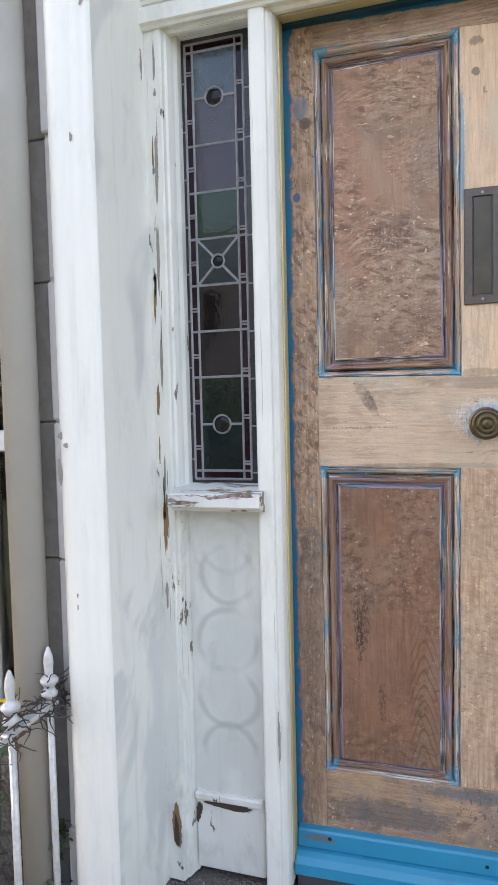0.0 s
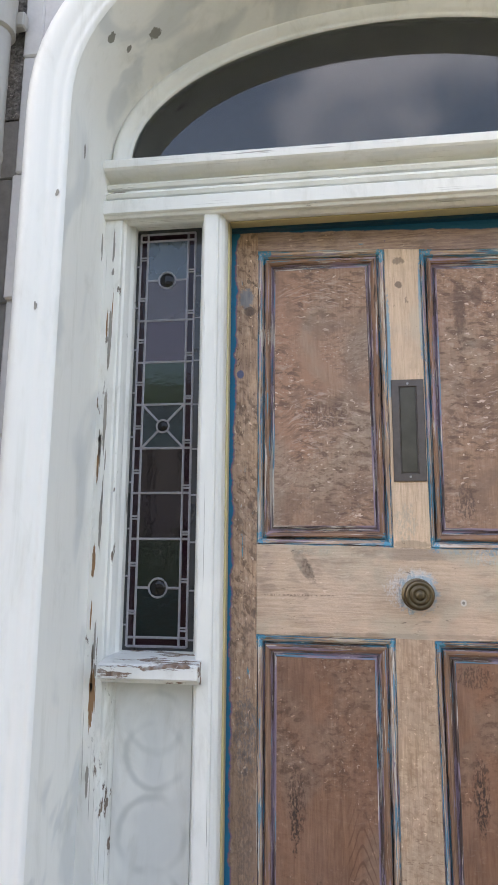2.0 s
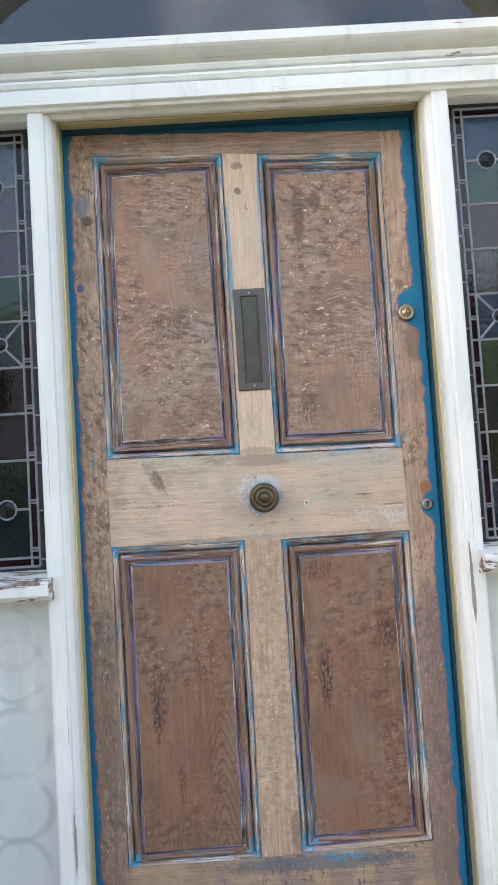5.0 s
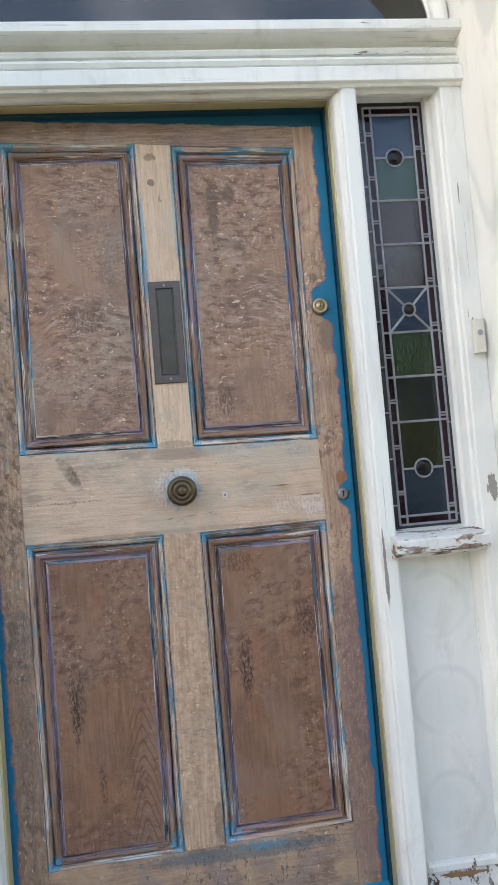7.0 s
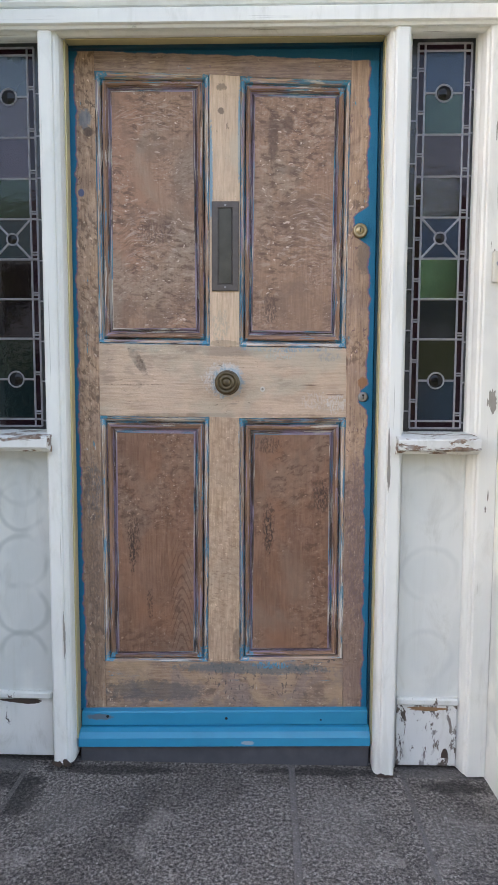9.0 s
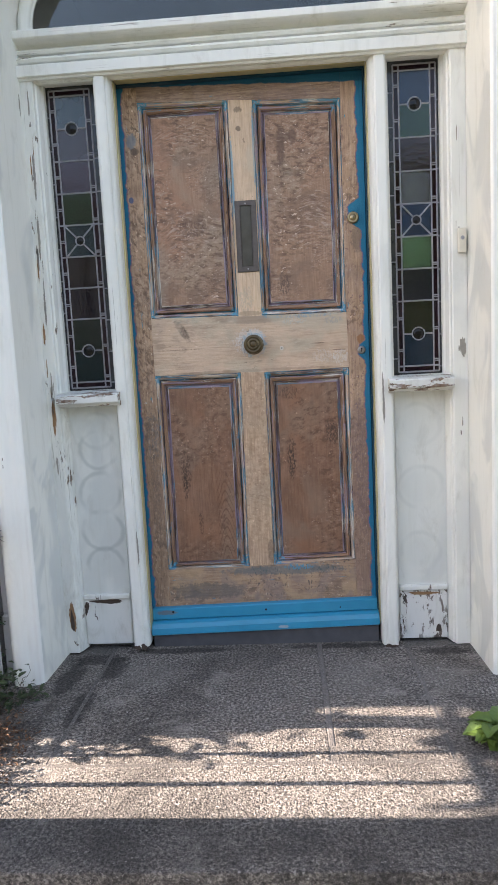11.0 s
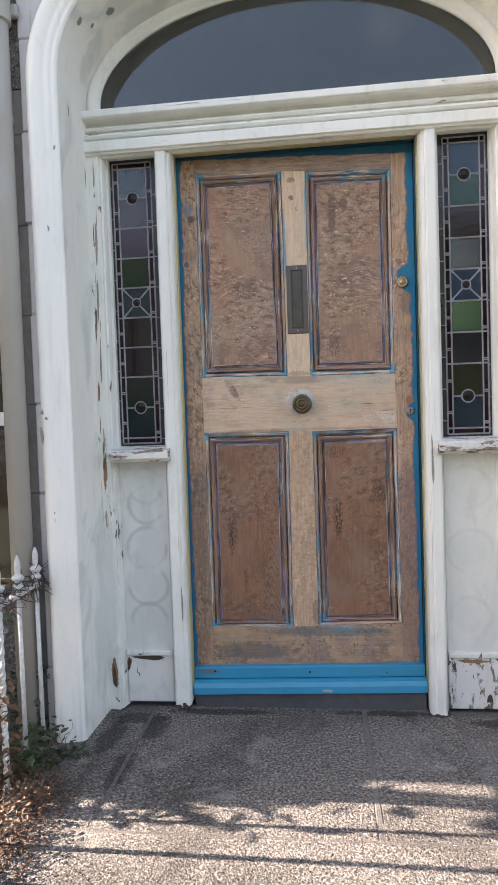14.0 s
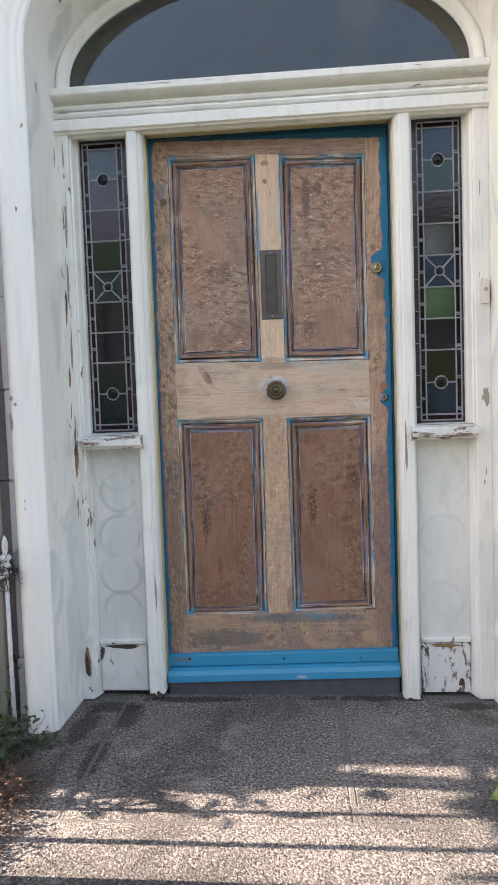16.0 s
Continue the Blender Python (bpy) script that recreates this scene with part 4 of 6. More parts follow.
def lathe(profile, centre, way, n=20, bm=None):
    """(radius, height) profile turned about an axis through centre."""
    q = Vector(way).to_track_quat("Z", "Y")
    rings = []
    for r, h in profile:
        rings.append([Vector(centre) + q @ Vector((max(r, 1e-4) * math.cos(2 * math.pi * i / n), max(r, 1e-4) * math.sin(2 * math.pi * i / n), h)) for i in range(n)])
    return loft(rings, bm=bm)


def tube(points, radius, n=6, bm=None):
    """A round rod along a polyline; radius may be a list."""
    pts = [Vector(p) for p in points]
    rings = []
    for i, p in enumerate(pts):
        d = (pts[min(i + 1, len(pts) - 1)] - pts[max(i - 1, 0)]).normalized()
        u = d.orthogonal().normalized()
        v = d.cross(u)
        r = radius[i] if isinstance(radius, (list, tuple)) else radius
        rings.append([p + r * (math.cos(2 * math.pi * k / n) * u + math.sin(2 * math.pi * k / n) * v) for k in range(n)])
    return loft(rings, bm=bm)


def frame_ring(x0, x1, z0, z1, profile):
    """A mitred moulding round a rectangle: profile of (inset, y)."""
    rings = [[(x0 + d, y, z0 + d), (x1 - d, y, z0 + d), (x1 - d, y, z1 - d), (x0 + d, y, z1 - d)] for d, y in profile]
    bm = loft(rings, caps=False)
    for k, f in enumerate(bm.faces):
        f.material_index = 1 if k % 2 == 0 else 0
    return bm


def blob(cx, cz, w, h, y, seed, n=64, thick=0.0008):
    """A thin ragged flake in a wall's plane, proud of it by its thickness."""
    rnd = random.Random(seed)
    waves = [(rnd.uniform(0.2, 1.0) / q ** 0.8, q, rnd.uniform(0, 6.3)) for q in (2, 3, 5, 8, 13)]
    pts = []
    for i in range(n):
        a = 2 * math.pi * i / n
        k = 0.80 + 0.34 * sum(c * math.sin(q * a + p) for c, q, p in waves) + rnd.uniform(-0.10, 0.10)
        k = max(0.25, k)
        pts.append((cx + w / 2 * k * math.cos(a), cz + h / 2 * k * math.sin(a)))
    return loft([[(x, y, z) for x, z in pts], [(x, y - thick, z) for x, z in pts]])


# ---- setting: wall, reveal, arch ----
CX = 0.0175


def arch_path(half, spring, rise, power, foot=-0.16, n=40, centre=CX, cut=None):
    """Up one jamb, over the arch, down the other: points and outward normals in (x, z)."""
    pts = [(centre - half, foot + (spring - foot) * i / 12) for i in range(12)]
    for i in range(n + 1):
        a = math.pi * (1 - i / n)
        c, s = math.cos(a), math.sin(a)
        pts.append((centre + half * math.copysign(abs(c) ** (2 / power), c), spring + rise * abs(s) ** (2 / power)))
    pts += [(centre + half, spring + (foot - spring) * (i + 1) / 12) for i in range(12)]
    out = []
    for i, p in enumerate(pts):
        a, b = pts[max(i - 1, 0)], pts[min(i + 1, len(pts) - 1)]
        t = Vector((b[0] - a[0], b[1] - a[1])).normalized()
        out.append((p[0], p[1], -t.y, t.x))
    return out


def offset(path, d):
    return [(x + nx * d, z + nz * d) for x, z, nx, nz in path]


FRONT = arch_path(0.7505, 2.10, 0.475, 2.15)
BACK = arch_path(0.742, 2.10, 0.385, 2.05)

# jambs and soffit of the recess
surround = thing("wall_recess", (CX, -0.25, -0.1), "white painted arched door recess with chipped and smeared paint", "wall", "structure")
rings = []
for k in range(7):
    f = k / 6
    y = -0.075 + (-0.320 + 0.075) * f
    rings.append([(a[0] + (b[0] - a[0]) * f, y, a[1] + (b[1] - a[1]) * f) for a, b in zip(BACK, FRONT)])
part("reveal", loft(rings, closed=False), WHITE_WALL, surround, smooth=True)
# moulded band round the opening
BAND = ((0.0, -0.320), (0.004, -0.326), (0.010, -0.3282), (0.013, -0.3274), (0.019, -0.3280), (0.022, -0.3300), (0.034, -0.3335), (0.037, -0.3328), (0.044, -0.3345), (0.050, -0.3375), (0.070, -0.342), (0.086, -0.341), (0.098, -0.333), (0.106, -0.320), (0.110, -0.300), (0.110, -0.260))
part("moulded_band", loft([[(x, y, z) for x, z in offset(FRONT, d)] for d, y in BAND], closed=False), WHITE_BAND, surround, smooth=True)

# the stone wall: painted quoins beside the band, rough render beyond
wall = thing("wall_front", (CX, -0.2, -0.3), "rough dark grey rendered house wall with pale painted quoin stones", "wall", "structure")


def spandrel(x0, x1, path, y, z1):
    """Wall sheet with the arched opening left free."""
    bm = bmesh.new()
    edge = [(x, z) for x, z in path]
    outer = []
    for i, (x, z) in enumerate(edge):
        if z < 2.0:
            outer.append((x0 if x < CX else x1, z))
        else:
            t = (x - edge[0][0]) / (edge[-1][0] - edge[0][0])
            outer.append((x0 + (x1 - x0) * t, z1))
    ring = [[(x, y, z) for x, z in edge], [(x, y, z) for x, z in outer], [(x, y + 0.35, z) for x, z in outer]]
    return loft(ring, closed=False, bm=bm)


part("sheet", spandrel(-0.868, 2.4, offset(FRONT, 0.10), -0.290, 3.6), QUOIN, wall)
zq = -0.16
for i in range(13):
    h = 0.301
    ztop = zq + h
    part("quoin", box(-0.872 + 0.004 * (i % 2), -0.825, -0.302 + 0.003 * ((i * 7) % 3), -0.26, zq + 0.003, ztop - 0.003, 0.004), QUOIN, wall)
    zq = ztop
part("render_coat", box(-0.965, -0.866, -0.286, 0.1, 2.095, 3.6), RUBBLE, wall)
zq = -0.16
for i in range(8):
    part("wall_stone", box(-0.965, -0.8655, -0.284, 0.1, zq + (0.0 if i else -0.14), min(zq + 0.299, 2.094), 0.003), STONE, wall)
    zq += 0.301
part("render_above", box(-2.6, -0.9655, -0.300, 0.1, 2.62, 3.6), RUBBLE, wall)
part("render_below", box(-2.6, -0.9655, -0.300, 0.1, -0.3, 0.35), RUBBLE, wall)
part("render_end", box(-2.6, -2.05, -0.302, 0.1, 0.35, 2.62), RUBBLE, wall)
# unseen projecting wall, added to keep the sun off the door side
part("bay_side", box(-2.7, -2.05, -0.485, -0.303, -0.3, 3.6, 0.01), RUBBLE, wall)

# neighbour window, arched head, white sashes
nw = thing("window_4", (-1.5, -0.2, 0.35), "white painted arched timber window of the next bay, reflecting sky", "window", "structure")
bm = bmesh.new()
arc = [(-1.5075 + 0.5425 * math.cos(math.pi * i / 20), 2.05 + 0.30 * math.sin(math.pi * i / 20)) for i in range(21)]
for i in range(20):
    (xa, za), (xb, zb) = arc[i], arc[i + 1]
    loft([[(xa, -0.298, za), (xb, -0.298, zb), (xb, -0.298, 2.62), (xa, -0.298, 2.62)], [(xa, -0.10, za), (xb, -0.10, zb), (xb, -0.10, 2.62), (xa, -0.10, 2.62)]], bm=bm)
part("arched_head", bm, RUBBLE, nw)
bm = bmesh.new()
for i in range(20):
    (xa, za), (xb, zb) = arc[i], arc[i + 1]
    loft([[(xa, y, za), (xb, y, zb), (xb, y, zb - 0.05), (xa, y, za - 0.05)] for y in (-0.25, -0.20)], bm=bm)
part("arched_rim", bm, QUOIN, nw)
part("jamb", box(-0.985, -0.965, -0.283, -0.1, 0.35, 2.05), QUOIN, nw)
part("stile", box(-1.01, -0.985, -0.225, -0.17, 0.35, 2.05, 0.003), SASH, nw)
part("mullion", box(-1.203, -1.141, -0.235, -0.17, 0.35, 1.852, 0.004), SASH, nw)
part("transom", box(-2.05, -1.01, -0.240, -0.17, 1.853, 1.897, 0.004), SASH, nw)
part("meeting_rail", box(-1.141, -1.01, -0.232, -0.17, 0.975, 1.023, 0.004), SASH, nw)
part("meeting_rail", box(-2.05, -1.203, -0.232, -0.17, 0.975, 1.023, 0.004), SASH, nw)
part("sash_edge", box(-1.141, -1.116, -0.193, -0.16, 1.023, 1.853, 0.003), SASH, nw)
part("sash_edge", box(-1.141, -1.124, -0.193, -0.15, 0.35, 0.975, 0.003), SASH, nw)
for a, b, c, d in ((-1.116, -1.01, 1.023, 1.853), (-1.124, -1.01, 0.35, 0.975), (-2.05, -1.203, 0.35, 0.975), (-2.05, -1.203, 1.023, 1.853)):
    part("pane", box(a, b, -0.182, -0.178, c, d), CLEAR, nw)
# sheet in place of the top pane, its sky reflection put into the colour
part("roller_blind", box(-2.05, -1.01, -0.196, -0.190, 1.898, 2.36), TOP_SHEET, nw, "pale sheet in the top light, in place of its sky reflection")
part("room_back", box(-2.1, -0.93, 0.3, 0.34, 0.2, 2.7), HALL, nw)

# down pipe
pipe = thing("drainpipe", (-0.922, -0.335, -0.28), "beige painted cast iron drainpipe with cracked paint beside the door", "pipe")
bm = bmesh.new()
bm = lathe([(0.0365, -0.28), (0.0365, 1.70), (0.0375, 1.705), (0.0375, 1.72), (0.0365, 1.725), (0.0365, 1.965), (0.039, 1.972), (0.039, 1.985), (0.0365, 1.992), (0.0365, 3.5)], (-0.922, -0.335, 0), (0, 0, 1), 28)
part("shaft", bm, PIPE, pipe, smooth=True)
part("collar", lathe([(0.0365, 2.28), (0.046, 2.285), (0.046, 2.38), (0.0365, 2.385)], (-0.922, -0.335, 0), (0, 0, 1), 28), PIPE, pipe)
part("bracket", box(-0.985, -0.86, -0.322, -0.2985, 2.31, 2.35, 0.004), PIPE, pipe)

# ---- the door frame ----
dframe = thing("door_frame", (CX, -0.05, -0.1), "white painted timber door frame with side lights and moulded transom, paint flaking", "door frame", "structure")
FB = -0.02
# transom: glazing sill, cove, beads, flat band, splayed soffit
TR = ((FB, 2.112), (-0.066, 2.102), (-0.120, 2.086), (-0.128, 2.082), (-0.131, 2.077), (-0.131, 2.058), (-0.126, 2.054), (-0.110, 2.053), (-0.094, 2.050), (-0.080, 2.043), (-0.082, 2.036), (-0.098, 2.033), (-0.103, 2.026), (-0.098, 2.018), (-0.086, 2.016), (-0.088, 2.010), (-0.104, 2.007), (-0.108, 1.999), (-0.103, 1.991), (-0.092, 1.989), (-0.096, 1.981), (-0.114, 1.979), (-0.118, 1.975), (-0.118, 1.942), (-0.114, 1.9395), (-0.110, 1.9390), (-0.106, 1.9330), (-0.098, 1.9325), (-0.0955, 1.9400), (-0.091, 1.9405), (-0.087, 1.9330), (-0.080, 1.9285), (-0.071, 1.9280), (-0.064, 1.9310), (-0.062, 1.9390), (-0.056, 1.9385), (FB, 1.9385))
part("transom", extrude_x(TR, -0.727, 0.760), WHITE_RAIL, dframe)


def mullion(xo, xi, foot):
    """Post between door and side light: eased edge to the glass, ovolo and rebate to the door."""
    s = 1 if xi > xo else -1
    prof = [(xo - s * 0.012, FB), (xo - s * 0.012, -0.050), (xo - s * 0.004, -0.062), (xo, -0.090), (xo + s * 0.003, -0.099), (xo + s * 0.008, -0.102), (xi - s * 0.022, -0.102), (xi - s * 0.017, -0.099), (xi - s * 0.015, -0.092), (xi - s * 0.009, -0.090), (xi - s * 0.003, -0.083), (xi, -0.070), (xi, FB)]
    return extrude_z(prof, foot, 1.945)


part("mullion", mullion(-0.475, -0.419, -0.082), WHITE_JAMB, dframe)
part("mullion", mullion(0.503, 0.446, -0.098), WHITE_JAMB, dframe)


def outer_jamb(xo, xi, foot):
    s = 1 if xi > xo else -1
    prof = [(xo, FB), (xo, -0.098), (xi - s * 0.018, -0.101), (xi - s * 0.013, -0.099), (xi - s * 0.011, -0.088), (xi - s * 0.006, -0.084), (xi - s * 0.002, -0.070), (xi, -0.060), (xi + s * 0.006, -0.05), (xi + s * 0.006, FB)]
    return extrude_z(prof, foot, 1.95)


part("jamb", outer_jamb(-0.726, -0.668, -0.094), WHITE_WORN, dframe)
part("jamb", outer_jamb(0.759, 0.694, -0.094), WHITE_JAMB, dframe)
# seal strips beside and above the door
part("seal_strip", box(-0.4195, -0.4145, -0.052, FB, -0.03, 1.934, 0.001), BRASS_STRIP, dframe, "yellowed brass draught strip")
part("seal_strip", box(0.4425, 0.4465, -0.052, FB, -0.03, 1.934, 0.001), BRASS_STRIP, dframe, "yellowed brass draught strip")
part("seal_strip", box(-0.4145, 0.4415, -0.050, FB, 1.9345, 1.938, 0.001), BRASS_STRIP, dframe, "yellowed brass draught strip")
# blue lining of the rebate behind the strips, darkened for the transom's shade
part("rebate_lining", box(-0.445, -0.4285, FB + 0.001, 0.05, -0.03, 1.95), BLUE_SHADED, dframe, "blue painted rebate, shade put into its colour")
part("rebate_lining", box(0.438, 0.470, FB + 0.001, 0.05, -0.03, 1.95), BLUE_SHADED, dframe, "blue painted rebate, shade put into its colour")
part("rebate_lining", box(-0.4283, 0.438, FB + 0.001, -0.001, 1.929, 1.95), BLUE_SHADED, dframe, "blue painted rebate, shade put into its colour")
# bead round the fan light
FAN = arch_path(0.692, 2.116, 0.344, 2.0)
fan_top = [p for p in FAN if p[1] >= 2.113]
fan_top = [(fan_top[0][0], 2.07, -1.0, 0.0)] + fan_top + [(fan_top[-1][0], 2.07, 1.0, 0.0)]
bead = ((0.0, -0.060), (0.001, -0.070), (0.007, -0.074), (0.012, -0.072), (0.014, -0.080), (0.022, -0.084), (0.028, -0.092), (0.040, -0.092), (0.052, -0.074))
part("arched_bead", loft([[(x, y, z) for x, z in offset(fan_top, d)] for d, y in bead], closed=False), WHITE, dframe, smooth=True)


def side_sill(x0, x1):
    """Nosed sill under a side light, weathered slope on top."""
    prof = ((FB, 0.884), (-0.104, 0.876), (-0.140, 0.871), (-0.146, 0.866), (-0.146, 0.842), (-0.142, 0.838), (-0.128, 0.836), (-0.124, 0.829), (-0.100, 0.826), (FB, 0.826))
    return extrude_x(prof, x0, x1)


part("sill", side_sill(-0.676, -0.457), WHITE_SILL, dframe, "sill with flaking white paint over brown wood")
part("sill", side_sill(0.485, 0.702), WHITE_SILL, dframe, "sill with flaking white paint over brown wood")


def under_panel(x0, x1, mat_, low, plinth_mat):
    part("panel", box(x0, x1, -0.055, FB, 0.118, 0.830), mat_, dframe, "white panel rubbed with round filler sweeps")
    part("plinth_bead", box(x0, x1, -0.070, FB, 0.098, 0.118, 0.004), WHITE_WORN, dframe)
    part("plinth", box(x0 + 0.001, x1 - 0.001, -0.060, FB, low, 0.097, 0.003), plinth_mat, dframe, "plinth block with peeling white paint")


under_panel(-0.663, -0.486, SWIRL_L, -0.080, PLINTH_SOUND)
under_panel(0.514, 0.689, SWIRL_R, -0.088, WHITE_PLINTH)
part("threshold", box(-0.412, 0.44, -0.045, 0.06, -0.115, -0.028, 0.004), THRESH, dframe, "dark grey timber threshold board")
# paint lost down to timber
part("bare_patch", blob(-0.698, 0.045, 0.030, 0.125, -0.101, 3), BARE, dframe, "brown bare timber patch")
part("bare_patch", blob(-0.704, 0.79, 0.016, 0.16, -0.0995, 4), BARE, dframe, "brown bare timber patch")
part("bare_patch", blob(-0.706, 0.62, 0.010, 0.07, -0.0995, 5), BARE_GREY, dframe)
part("bare_patch", blob(-0.700, 1.62, 0.012, 0.16, -0.1000, 6), BARE_GREY, dframe)
part("bare_patch", blob(-0.703, 1.42, 0.009, 0.20, -0.0995, 7), BARE_GREY, dframe)
part("bare_patch", blob(-0.702, 1.18, 0.009, 0.16, -0.0995, 8), BARE_GREY, dframe)
part("bare_patch", blob(0.742, 0.97, 0.024, 0.085, -0.0995, 9), BARE_GREY, dframe)
part("bare_patch", blob(-0.434, 0.30, 0.007, 0.16, -0.1025, 10), BARE_GREY, dframe)
part("bare_patch", blob(0.468, 0.80, 0.010, 0.20, -0.1025, 11), BARE_GREY, dframe)
part("bare_patch", blob(0.602, 0.085, 0.15, 0.013, -0.0605, 12), BARE, dframe)

part("bare_patch", blob(-0.575, 0.088, 0.16, 0.018, -0.0605, 13), BARE_DARK, dframe)
part("bare_patch", blob(-0.655, 0.065, 0.018, 0.06, -0.0605, 15), BARE_DARK, dframe)
part("bare_patch", blob(-0.699, 0.03, 0.016, 0.10, -0.1019, 16), BARE_DARK, dframe)
part("bare_patch", blob(0.655, -0.05, 0.03, 0.03, -0.0612, 19), BARE_DARK, dframe)
for k, (x, z, w, h) in enumerate(((-0.462, -0.078, 0.040, 0.018), (-0.436, -0.076, 0.030, 0.026), (0.487, -0.096, 0.030, 0.012), (0.466, -0.094, 0.028, 0.016))):
    part("broken_foot", blob(x, z, w, h, -0.1021, 60 + k), BARE_DARK, dframe)

rnd = random.Random(77)
for k in range(20):
    z = rnd.uniform(0.75, 1.88)
    part("bare_patch", blob(rnd.uniform(-0.716, -0.694), z, rnd.uniform(0.003, 0.009), rnd.uniform(0.02, 0.11), -0.0995, 100 + k), BARE_GREY if k % 3 else BARE, dframe)
for k in range(9):
    part("bare_patch", blob(rnd.uniform(0.712, 0.755), rnd.uniform(0.3, 1.7), rnd.uniform(0.003, 0.006), rnd.uniform(0.015, 0.07), -0.0995, 140 + k), BARE_GREY, dframe)
for k, (x, z, w, h, y) in enumerate(((-0.748, 1.875, 0.011, 0.016, -0.3290), (-0.778, 1.615, 0.010, 0.020, -0.3355), (-0.826, 1.015, 0.012, 0.020, -0.3400), (-0.812, 0.995, 0.014, 0.012, -0.3425), (-0.832, 0.94, 0.012, 0.07, -0.3360), (-0.800, 0.68, 0.009, 0.012, -0.3405), (-0.800, 0.655, 0.007, 0.018, -0.3405), (-0.758, 1.42, 0.004, 0.03, -0.3290), (-0.752, 1.2, 0.003, 0.05, -0.3270))):
    part("bare_patch", blob(x, z, w, h, y, 170 + k), BARE_GREY, surround)

# ---- glazing ----
LEFT_TINTS = {"top": (0.33, 0.42, 0.50), "mid": (0.30, 0.27, 0.32), "r1": (0.22, 0.16, 0.22), "r2": (0.05, 0.12, 0.05), "x": (0.08, 0.14, 0.16), "r4": (0.05, 0.035, 0.03), "r5": (0.03, 0.02, 0.028), "low": (0.03, 0.055, 0.035), "foot": (0.02, 0.055, 0.06)}
RIGHT_TINTS = {"top": (0.10, 0.19, 0.34), "mid": (0.11, 0.24, 0.22), "r1": (0.09, 0.06, 0.08), "r2": (0.08, 0.06, 0.07), "x": (0.05, 0.10, 0.20), "r4": (0.05, 0.14, 0.08), "r5": (0.06, 0.07, 0.08), "low": (0.06, 0.07, 0.03), "foot": (0.05, 0.10, 0.16)}
BORDER_TINT = stained("purple_border_glass", (0.035, 0.012, 0.022), 0.2, 40, 0.5)
EDGE_TINT = stained("grey_edge_glass", (0.15, 0.16, 0.17), 0.5, 70, 0.35)
ROUNDEL = stained("dark_roundel_glass", (0.02, 0.018, 0.02), 0.1, 20, 0.4)


def side_light(name, x0, x1, z0, z1, tints, label, ripples, special={}):
    """Leaded light: grey edge strips, purple border slips, a column of coloured quarries, three roundels."""
    root = thing(name, ((x0 + x1) / 2, -0.03, z0), label, "window", "structure")
    w, h = x1 - x0, z1 - z0
    X = lambda u: x0 + u * w
    Z = lambda v: z1 - v * h
    yg = -0.026
    mats = {k: stained(name + "_" + k, c, ripples.get(k, 0.15), 75, 0.30) for k, c in tints.items()}
    mats.update(special)

    def quarry(u0, u1, v0, v1, m, nm="pane"):
        part(nm, box(X(u0), X(u1), yg - 0.0015, yg + 0.0015, Z(v1), Z(v0)), m, root)

    def came(u0, v0, u1, v1, r=0.0033):
        a, b = (X(u0), yg - 0.0012, Z(v0)), (X(u1), yg - 0.0012, Z(v1))
        part("lead_came", tube((a, b), r, 6), LEAD, root)

    cols = (0.0, 0.115, 0.215, 0.785, 0.885, 1.0)
    rows = (0.036, 0.239, 0.342, 0.444, 0.547, 0.650, 0.753, 0.966)
    ends = (0.0, 0.965)
    quarry(cols[2], cols[3], rows[0], 0.138, mats["top"])
    quarry(cols[2], cols[3], 0.138, rows[1], mats["mid"])
    for k, (a, b) in zip(("r1", "r2", "x", "r4", "r5"), zip(rows[1:6], rows[2:7])):
        quarry(cols[2], cols[3], a, b, mats[k])
    quarry(cols[2], cols[3], rows[6], 0.860, mats["low"])
    quarry(cols[2], cols[3], 0.860, rows[7], mats["foot"])
    quarry(cols[0], cols[5], 0.0, 0.018, EDGE_TINT)
    quarry(cols[1], cols[4], 0.018, rows[0], BORDER_TINT)
    quarry(cols[1], cols[4], rows[7], 0.985, BORDER_TINT)
    quarry(cols[0], cols[5], 0.985, 1.0, EDGE_TINT)
    n = 9
    for c0, c1, shift in ((cols[1], cols[2], 0.0), (cols[3], cols[4], 0.035)):
        cuts = [rows[0]] + [rows[0] + 0.045 + shift + 0.104 * i for i in range(n)] + [rows[7]]
        for a, b in zip(cuts, cuts[1:]):
            quarry(c0, c1, a, b, BORDER_TINT)
        for a in cuts[1:-1]:
            came(c0, a - 0.003, c1, a - 0.003, 0.0026)
            came(c0, a + 0.003, c1, a + 0.003, 0.0026)
    for c0, c1, shift in ((cols[0], cols[1], 0.05), (cols[4], cols[5], 0.08)):
        cuts = [0.018] + [0.05 + shift + 0.105 * i for i in range(9)] + [0.985]
        for a, b in zip(cuts, cuts[1:]):
            quarry(c0, c1, a, b, EDGE_TINT)
        for a in cuts[1:-1]:
            came(c0, a, c1, a, 0.0022)
    for u in cols[1:5]:
        came(u, 0.018, u, 0.985, 0.0032)
    for v in (*rows, 0.018, 0.985):
        came(cols[1], v, cols[4], v)
    for v, edge in ((0.138, 0.021), (0.860, 0.021), (0.4955, 0.0145)):
        c = (X(0.5), yg, Z(v))
        part("roundel", lathe([(0.001, 0.005), (edge * 0.5, 0.0042), (edge * 0.85, 0.0022), (edge, -0.002)], c, (0, -1, 0), 20), ROUNDEL, root, smooth=True)
        ring = [(c[0] + (edge + 0.001) * math.cos(2 * math.pi * i / 20), yg - 0.002, c[2] + (edge + 0.001) * math.sin(2 * math.pi * i / 20)) for i in range(21)]
